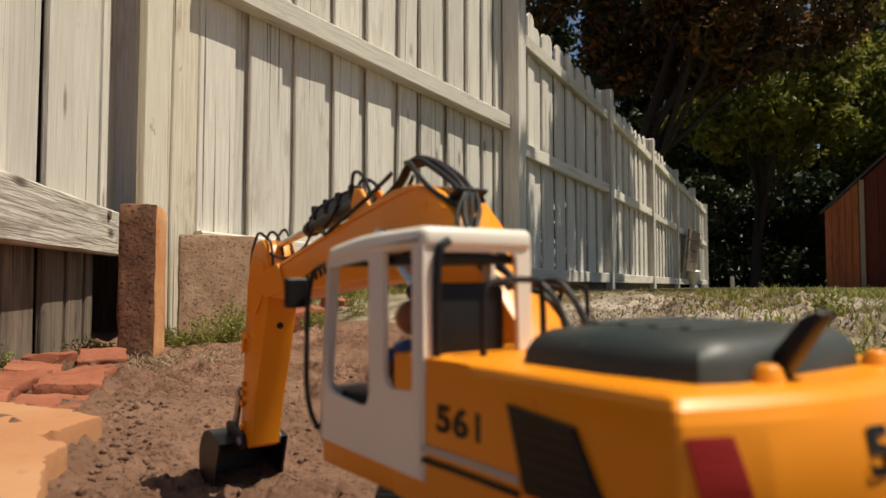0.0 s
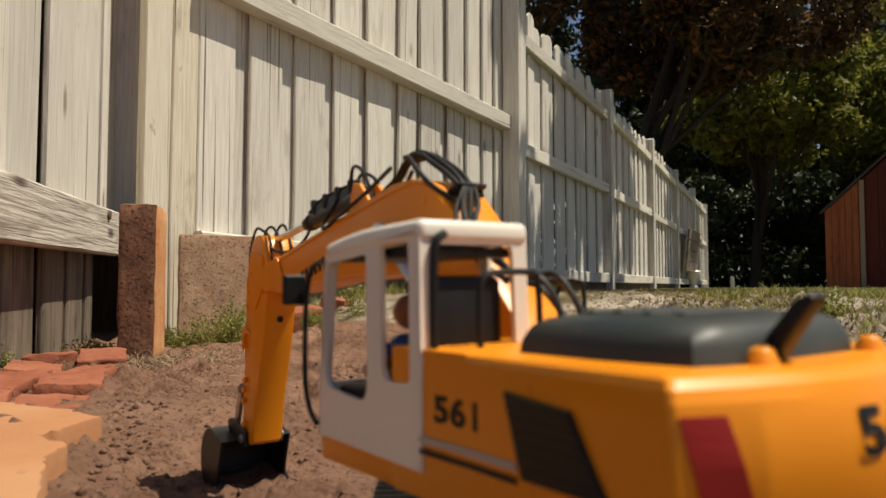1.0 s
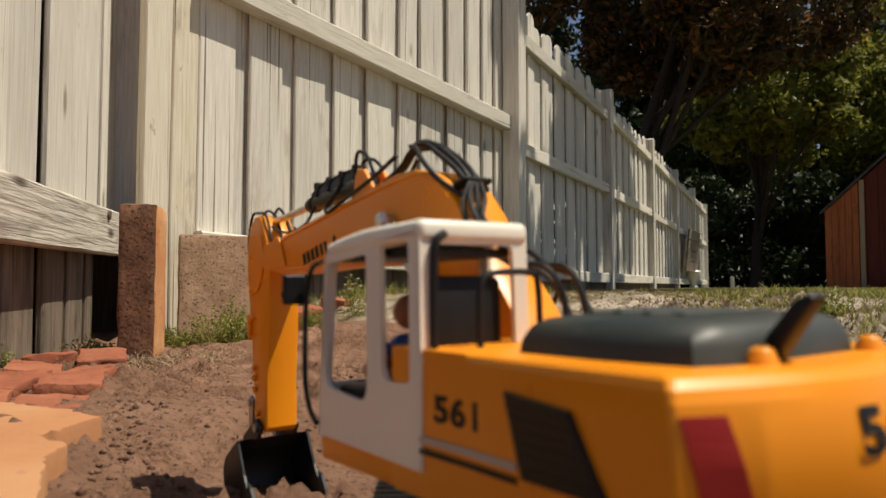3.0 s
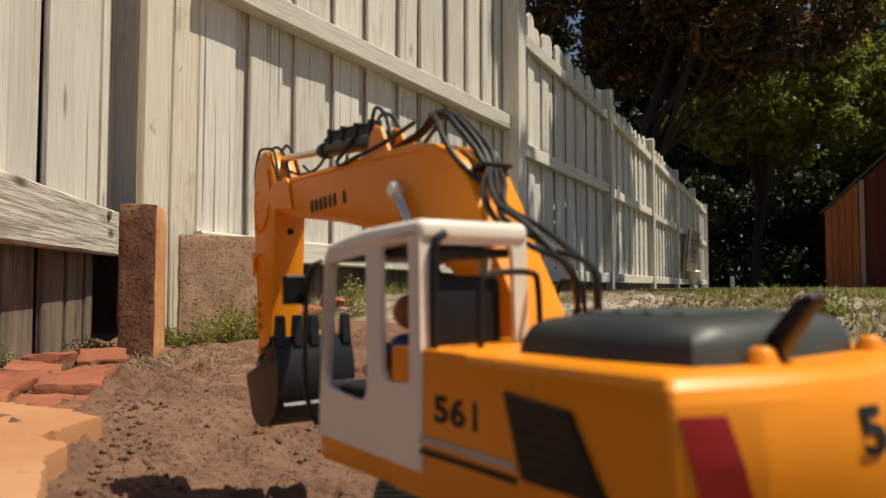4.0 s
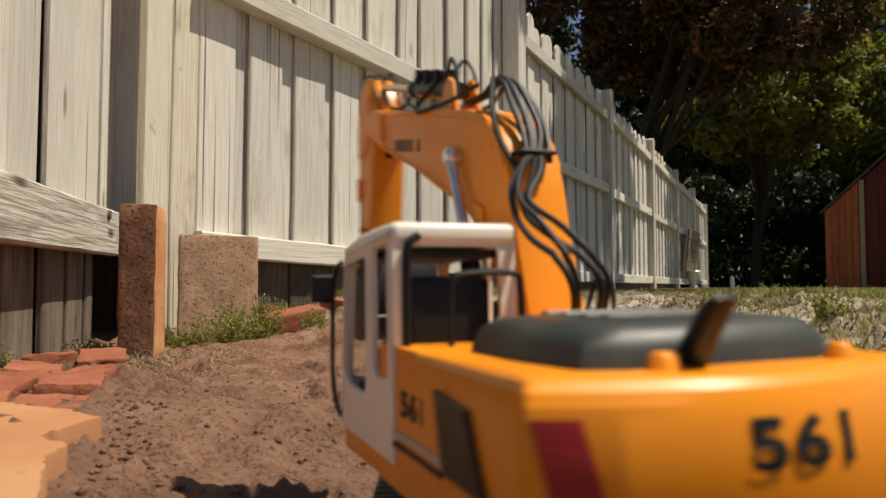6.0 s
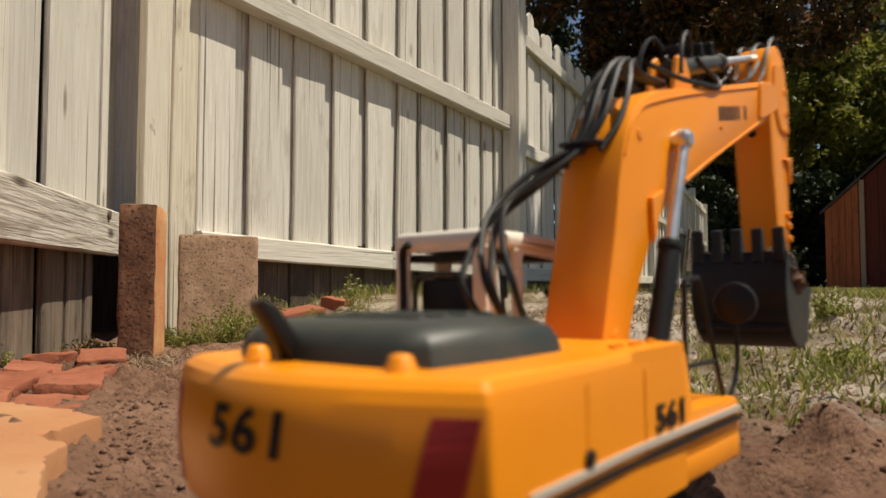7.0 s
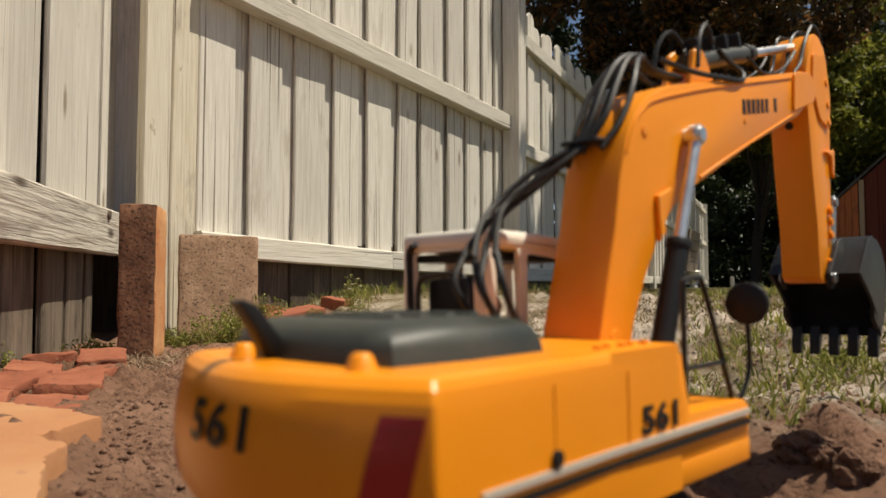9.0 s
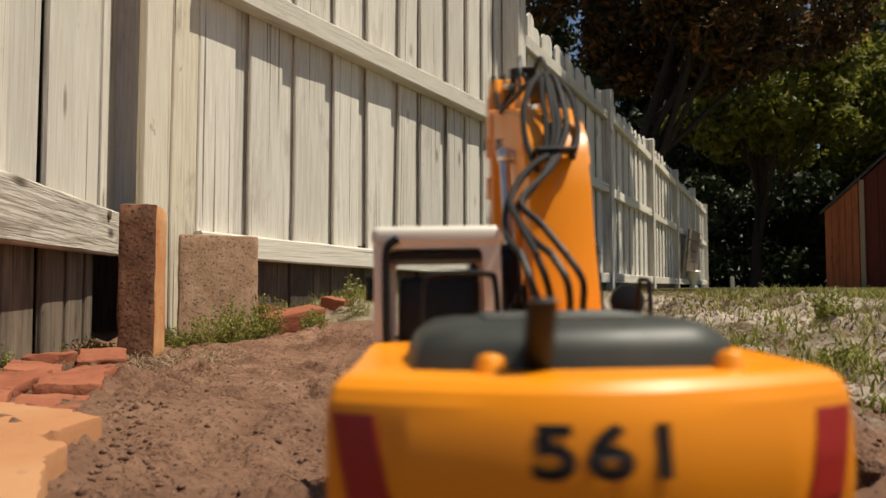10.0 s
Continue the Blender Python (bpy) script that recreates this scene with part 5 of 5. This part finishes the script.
def make_lower_hoses():
    """The hose bundle between the boom and the deck, in two rigid lengths that fold at the bend as the boom moves."""
    pair = []
    for origin, upper in ((HOSE_TOP, True), (HOSE_FOOT, False)):
        first = None
        for i in range(4):
            k = (0.003, -0.003, 0.0045, -0.004)[i]
            foot = -0.0285 + 0.0095 * i
            g = 0.0015 * (i - 1.5)
            if upper:
                q = [(0.025, BOOM_Y + 0.005 + 2 * g, 0.260), (0.0095, -0.005 + 4 * g, 0.244 + k), (-0.011, 0.009 + 2 * g, 0.2245 + k), (-0.030, 0.005 + 4 * g, 0.2095 + k), (-0.044, -0.003 + 5 * g, 0.196)]
            else:
                q = [(-0.0420, -0.002 + 5 * g, 0.1980), (-0.050 + k, -0.008 + 6 * g, 0.183), (-0.043 + k, foot * 0.8, 0.166), (-0.028, foot, 0.147)]
            ob = part("hose", tube([(x - origin.x, yy, z - origin.y) for x, yy, z in q], 0.0019, 7, 5), RUBBER, excavator if first is None else first, "black ribbed hydraulic hose", True)
            first = first or ob
        pair.append(first)
    return pair


def make_stick():
    outline = [(-0.020, 0.012), (-0.010, 0.034), (0.000, 0.050), (0.008, 0.054), (0.018, 0.053), (0.030, 0.045), (0.036, 0.030), (0.039, 0.012), (0.0385, -0.012), (0.035, -0.050), (0.031, -0.090), (0.0275, -0.130), (0.025, -0.156), (0.021, -0.166), (0.012, -0.169), (0.000, -0.168), (-0.0055, -0.163), (-0.0068, -0.117), (-0.0135, -0.068), (-0.0175, -0.020)]
    stick = part("stick", prism(outline, BOOM_Y - 0.0165, BOOM_Y + 0.0165, 0.0018, 2), ORANGE, excavator, "glossy orange stick arm", True)
    for s in (-1, 1):
        y = BOOM_Y + s * 0.0165
        part("side_plate", prism(rounded([(-0.004, 0.034), (0.026, 0.036), (0.034, 0.000), (0.030, -0.030), (0.006, -0.024), (-0.010, 0.004)], 0.004, 3), y, y + s * 0.0022, 0.0006, 1), ORANGE, stick, "", True)
        for x, z in ((0.024, 0.012), (0.026, -0.008), (0.026, -0.024), (0.022, -0.104), (0.022, -0.114), (0.022, -0.126), (0.016, -0.150)):
            part("bolt", disc((x, y + s * 0.0018, z), (0, 1, 0), 0.0034, 0.0034, 10, 0.0006), ORANGE, stick)
        part("rib_plate", prism([(0.014, -0.052), (0.036, -0.048), (0.034, -0.074), (0.030, -0.070), (0.029, -0.055)], y, y + s * 0.0030, 0.0005, 1), ORANGE, stick)
    part("plug", disc((-0.0166, BOOM_Y, -0.030), (1, 0, 0), 0.0034, 0.003, 12, 0.0004), BLACK, stick, "black round plug")
    part("bucket_ram", tube([(0.043, BOOM_Y, 0.014), (0.041, BOOM_Y, -0.056)], 0.0055, 12), BLACK, stick, "black bucket ram", True)
    part("ram_rod", tube([(0.041, BOOM_Y, -0.055), (0.042, BOOM_Y, -0.112)], 0.0028, 10), CHROME, stick, "chromed ram rod")
    for i in range(3):
        y = BOOM_Y - 0.012 + i * 0.012
        q = [(-0.034, y, 0.012), (-0.018, y, 0.024), (-0.004, y, 0.046 + 0.003 * i), (0.016, y, 0.064 - 0.003 * i), (0.033, y, 0.057), (0.044, y, 0.036), (0.044, y, 0.010)]
        part("hose", tube(q, 0.0015, 7, 5), RUBBER, stick, "thin black hose loop", True)
    return stick


def make_bucket():
    """A digging bucket: curved shell with thickness, cheeks, five teeth. Hinge at the origin, mouth towards -x."""
    prof = [(0.0125, -0.0020), (0.032, 0.0062), (0.0505, 0.0132), (0.063, 0.0110), (0.074, 0.0020), (0.0825, -0.0120), (0.0840, -0.0290), (0.0775, -0.0460), (0.0640, -0.0620), (0.0490, -0.0715), (0.0345, -0.0780)]
    mid = Vector((0.048, -0.028))
    inner = [tuple(mid + (Vector(q) - mid) * 0.945) for q in prof[1:-1]][::-1]
    hw = 0.038
    shell = part("bucket", prism(prof + inner, BOOM_Y - hw, BOOM_Y + hw, 0.0006, 1), IRON, excavator, "black steel-look digging bucket with teeth", True)
    for s in (-1, 1):
        y = BOOM_Y + s * hw
        part("cheek", prism(prof[:] + [(0.0345, -0.066), (0.0340, -0.052), (0.0285, -0.034), (0.0200, -0.017)], y - 0.0015, y + 0.0015, 0.0005, 1), IRON, shell)
        part("hinge_lug", prism(rounded([(-0.008, -0.008), (-0.007, 0.007), (0.004, 0.011), (0.030, 0.022), (0.041, 0.020), (0.040, 0.009), (0.014, -0.002), (0.006, -0.009)], 0.003, 3), BOOM_Y + s * 0.0195 - 0.002, BOOM_Y + s * 0.0195 + 0.002, 0.0006, 1), IRON, shell)
        part("side_cutter", prism([(0.0275, -0.045), (0.0250, -0.054), (0.0300, -0.068), (0.0350, -0.064)], y - 0.002, y + 0.002, 0.0005, 1), IRON, shell)
    for i in range(5):
        y = BOOM_Y - hw + 0.0045 + i * (2 * hw - 0.009) / 4
        part("tooth", prism([(0.043, -0.0725), (0.036, -0.0700), (0.0275, -0.0790), (0.0195, -0.0915), (0.0230, -0.0935), (0.0335, -0.0850), (0.044, -0.0765)], y - 0.0045, y + 0.0045, 0.0008, 1), IRON, shell)
    part("wear_bar", box((0.0790, BOOM_Y - hw + 0.004, -0.040), (0.0850, BOOM_Y + hw - 0.004, -0.034), 0.001, 1, None), IRON, shell)
    part("pin", disc((0, BOOM_Y, 0), (0, 1, 0), 0.0045, 0.048, 14, 0.0006), STEEL, shell, "steel hinge pin")
    return shell


def make_rams():
    """Boom rams on both sides and the stick ram on top; each rod slides along its barrel's line. Built along local +x."""
    out = {}
    for key, y in (("left", BOOM_Y + 0.0265), ("right", BOOM_Y - 0.0265)):
        b = part("ram_barrel", tube([(-0.006, y, 0), (0.082, y, 0)], 0.0068, 14), BLACK, excavator, "black boom ram barrel", True)
        part("collar", disc((0.081, y, 0), (1, 0, 0), 0.0078, 0.006, 16, 0.001), BLACK, b, "", True)
        r = part("ram_rod", tube([(-0.100, y, 0), (0, y, 0)], 0.0038, 12), CHROME, excavator, "chromed boom ram rod", True)
        part("rod_eye", disc((0, y, 0), (0, 1, 0), 0.0068, 0.007, 16, 0.001), CHROME, r, "", True)
        out[key] = (b, r)
    b = part("ram_barrel", tube([(-0.006, BOOM_Y, 0), (0.110, BOOM_Y, 0)], 0.0068, 14), HOOD, excavator, "dark grey stick ram barrel", True)
    for x in (0.006, 0.100):
        part("collar", disc((x, BOOM_Y, 0), (1, 0, 0), 0.0080, 0.007, 16, 0.001), BLACK, b, "", True)
    part("feed_pipe", tube([(0.004, BOOM_Y + 0.004, 0.008), (0.020, BOOM_Y + 0.004, 0.014), (0.075, BOOM_Y + 0.004, 0.014), (0.098, BOOM_Y + 0.004, 0.008)], 0.0014, 7, 5), BLACK, b, "thin black feed pipe", True)
    for x in (0.010, 0.034, 0.058, 0.082):
        part("pipe_clip", box((x, BOOM_Y - 0.004, 0.004), (x + 0.005, BOOM_Y + 0.008, 0.017), 0.0008, 1), BLACK, b)
    for s, x in ((1, 0.012), (-1, 0.030)):
        part("hose", tube([(x, BOOM_Y + s * 0.006, 0.010), (x - 0.012, BOOM_Y + s * 0.009, 0.024), (x - 0.030, BOOM_Y + s * 0.011, 0.016), (x - 0.042, BOOM_Y + s * 0.012, -0.004)], 0.0016, 7, 5), RUBBER, b, "black hydraulic hose", True)
    r = part("ram_rod", tube([(-0.110, BOOM_Y, 0), (0, BOOM_Y, 0)], 0.0036, 12), CHROME, excavator, "chromed stick ram rod", True)
    part("rod_eye", disc((0, BOOM_Y, 0), (0, 1, 0), 0.0066, 0.010, 16, 0.001), CHROME, r, "", True)
    out["top"] = (b, r)
    link_ob = bmesh.new()
    for s in (-1, 1):
        merge(link_ob, prism([(-0.005, -0.005), (0.045, -0.005), (0.049, 0.0), (0.045, 0.005), (-0.005, 0.005), (-0.009, 0.0)], BOOM_Y + s * 0.013 - 0.002, BOOM_Y + s * 0.013 + 0.002, 0.0006, 1))
    merge(link_ob, disc((0.042, BOOM_Y, 0), (0, 1, 0), 0.004, 0.034, 12, 0.0005))
    out["link"] = part("bucket_link", link_ob, STEEL, excavator, "scuffed steel bucket link")
    return out


make_undercarriage()
engine_housing = make_housing()
cab = make_cab()
boom = make_boom()
hoses = make_lower_hoses()
stick = make_stick()
bucket = make_bucket()
rams = make_rams()


# ---- falling soil ----
def make_falling_soil():
    out = []
    for i in range(16):
        rs = random.Random(60 + i)
        bm = bmesh.new()
        bmesh.ops.create_icosphere(bm, subdivisions=3, radius=0.007 + 0.008 * rs.random())
        bm.transform(Matrix.Diagonal((1.3, 1.0, 0.7, 1)))
        jag(bm, 0.007, 60, i)
        jag(bm, 0.004, 190, i + 9)
        ob = part("soil_clump", bm, CLOD, None)
        tagged(ob, "clump of damp brown soil tipped from the bucket", "soil", "soil clumps from the bucket")
        out.append(ob)
    return out


clumps = make_falling_soil()


# ---- what moves ----
SLEW = [(0.0, 126.0), (5.6, 126.0), (5.7, 124.9), (5.9, 117.5), (6.2, 99.5), (6.5, 81.0), (6.8, 62.6), (6.9, 55.3), (7.0, 50.2), (7.1, 47.6), (7.2, 45.5), (7.3, 44.6), (9.2, 44.6), (9.3, 47.0), (9.4, 52.6),
        (9.5, 58.4), (9.6, 65.2), (9.7, 71.8), (9.8, 78.4), (9.9, 84.8), (10.0, 90.5)]
LIFT = [(0.0, -26.5), (0.55, -26.8), (0.9, -25.2), (1.7, -25.0), (2.1, -25.2), (2.7, -25.4), (3.0, -22.0), (3.4, -15.5), (3.8, -12.5), (4.5, -12.0), (5.0, -11.5), (5.1, -9.8), (5.2, -6.5), (5.3, -3.3), (5.4, -1.0), (5.5, -0.4), (5.7, 0.0), (6.8, 0.2), (7.5, 0.0), (10.0, 0.6)]
REACH = [(0.0, 12.0), (0.6, 12.0), (0.9, 10.0), (1.5, 10.0), (2.0, 0.0), (2.5, -3.6), (2.7, -4.2), (3.4, -1.0), (3.8, 2.0), (4.0, 0.0), (4.5, -6.0), (5.0, -9.0), (5.2, -4.5), (5.5, 1.0), (5.7, 1.2), (7.5, 0.6), (10.0, 1.0)]
CURL = [(0.0, -8.0), (1.0, -8.0), (1.7, -10.0), (2.1, -15.0), (2.7, -20.0), (3.0, -55.0), (3.4, -105.0), (3.8, -135.0), (5.0, -140.0), (5.5, -138.0), (6.8, -135.0), (7.2, -125.0), (7.4, -98.0), (7.5, -82.0), (7.6, -62.0), (7.8, -30.0), (8.0, -8.0), (8.3, 12.0), (8.6, 26.0), (10.0, 27.0)]


def at_time(rows, t):
    for (t0, a), (t1, b) in zip(rows, rows[1:]):
        if t <= t1:
            u = (t - t0) / (t1 - t0)
            return a + (b - a) * min(max(u, 0.0), 1.0)
    return rows[-1][1]


def turn2(v, degrees):
    c, s = math.cos(radians(degrees)), math.sin(radians(degrees))
    return Vector((v.x * c - v.y * s, v.x * s + v.y * c))


def hinge(p, degrees):
    """A turn in the machine's upright plane about the point p (x, z)."""
    return Matrix.Translation((p.x, 0, p.y)) @ Matrix.Rotation(radians(-degrees), 4, "Y")


def state(t):
    s = Matrix.Rotation(radians(at_time(SLEW, t)), 4, "Z")
    lift, reach, curl = at_time(LIFT, t), at_time(REACH, t), at_time(CURL, t)
    pin = BOOM_PIN + turn2(STICK_PIN - BOOM_PIN, lift)
    hook = pin + turn2(BUCKET_PIN, reach)
    ram_pin = BOOM_PIN + turn2(RAM_PIN - BOOM_PIN, lift)
    top_base = BOOM_PIN + turn2(TOP_BASE - BOOM_PIN, lift)
    top_pin = pin + turn2(STICK_TOP, reach)
    link_a = pin + turn2(Vector((0.042, -0.112)), reach)
    link_b = hook + turn2(Vector((0.035, 0.014)), curl)

    def aim(p, q):
        d = q - p
        return math.degrees(math.atan2(d.y, d.x))
    # the bend of the hose bundle keeps its distance from both ends
    hose_top = BOOM_PIN + turn2(HOSE_TOP - BOOM_PIN, lift)
    ra, rb = (HOSE_TOP - HOSE_BEND).length, (HOSE_FOOT - HOSE_BEND).length
    d = min((hose_top - HOSE_FOOT).length, ra + rb - 1e-5)
    u = (rb * rb - ra * ra + d * d) / (2 * d)
    e = (hose_top - HOSE_FOOT).normalized()
    bend = HOSE_FOOT + e * u + Vector((-e.y, e.x)) * math.sqrt(max(rb * rb - u * u, 0.0))
    out = {engine_housing: s, cab: s, boom: s @ hinge(BOOM_PIN, lift), hoses[0]: s @ hinge(hose_top, aim(hose_top, bend) - aim(HOSE_TOP, HOSE_BEND)), hoses[1]: s @ hinge(HOSE_FOOT, aim(HOSE_FOOT, bend) - aim(HOSE_FOOT, HOSE_BEND)), stick: s @ hinge(pin, reach), bucket: s @ hinge(hook, curl),
           rams["link"]: s @ hinge(link_b, aim(link_b, link_a))}
    for key, p, q in (("left", RAM_BASE, ram_pin), ("right", RAM_BASE, ram_pin), ("top", top_base, top_pin)):
        out[rams[key][0]] = s @ hinge(p, aim(p, q))
        out[rams[key][1]] = s @ hinge(q, aim(p, q))
    return out


def machine(t):
    """The whole toy: squats back while the bucket first bites, then settles."""
    u = smoothstep((t - 0.55) / 0.3)
    ahead = Matrix.Rotation(radians(126.0), 4, "Z")
    squat = ahead @ Matrix.Rotation(radians(-0.9 * (1 - u)), 4, "Y") @ ahead.inverted()
    return Matrix.Translation(SPOT + Vector((0, 0, -0.0035 * (1 - u)))) @ squat @ pose(0, 0, 0, 0, -0.85, 0)


def motions():
    times = sorted({round(0.1 * i, 1) for i in range(101)})
    rows = {}
    for t in times:
        for ob, m in state(t).items():
            rows.setdefault(ob, []).append((t, m))
    for ob, r in rows.items():
        walk(ob, r)
    walk(excavator, [(t, machine(t)) for t in (0.0, 0.55, 0.65, 0.75, 0.85, 10.0)])
    # soil: rides in the bucket, slides out, drops on the heap
    rs = random.Random(4)
    for i, ob in enumerate(clumps):
        leave = round(7.80 + 0.03 * i, 2)
        jitter = Vector((rs.gauss(0, 0.012), rs.gauss(0, 0.012), 0))
        r = []
        seat = Matrix.Translation((0.036, BOOM_Y + 0.0045 * (i - 8), -0.040 - 0.008 * (i % 4)))
        t = 0.0
        while t <= leave:
            if t < 3.35:      # still lying in the dug strip
                r.append((t, Matrix.Translation((-0.17 + jitter.x * 2, 0.69 + jitter.y * 2, height(-0.17 + jitter.x * 2, 0.69 + jitter.y * 2) - 0.012))))
            else:
                r.append((t, machine(t) @ state(t)[bucket] @ seat))
            t = round(t + 0.1, 1)
        p0 = (machine(leave) @ state(leave)[bucket] @ seat).translation
        floor = height(p0.x + jitter.x, p0.y + jitter.y) + 0.006
        for k in range(1, 12):
            dt = 0.03 * k
            z = p0.z - 4.9 * dt * dt
            r.append((leave + dt, Matrix.Translation((p0.x + jitter.x * k / 6, p0.y + jitter.y * k / 6, max(z, floor))) @ pose(0, 0, 0, 20 * k, 9 * k, 0)))
            if z < floor:
                break
        last = r[-1][1]
        r.append((r[-1][0] + 0.1, last))
        r.append((10.0, last))
        walk(ob, r)


motions()
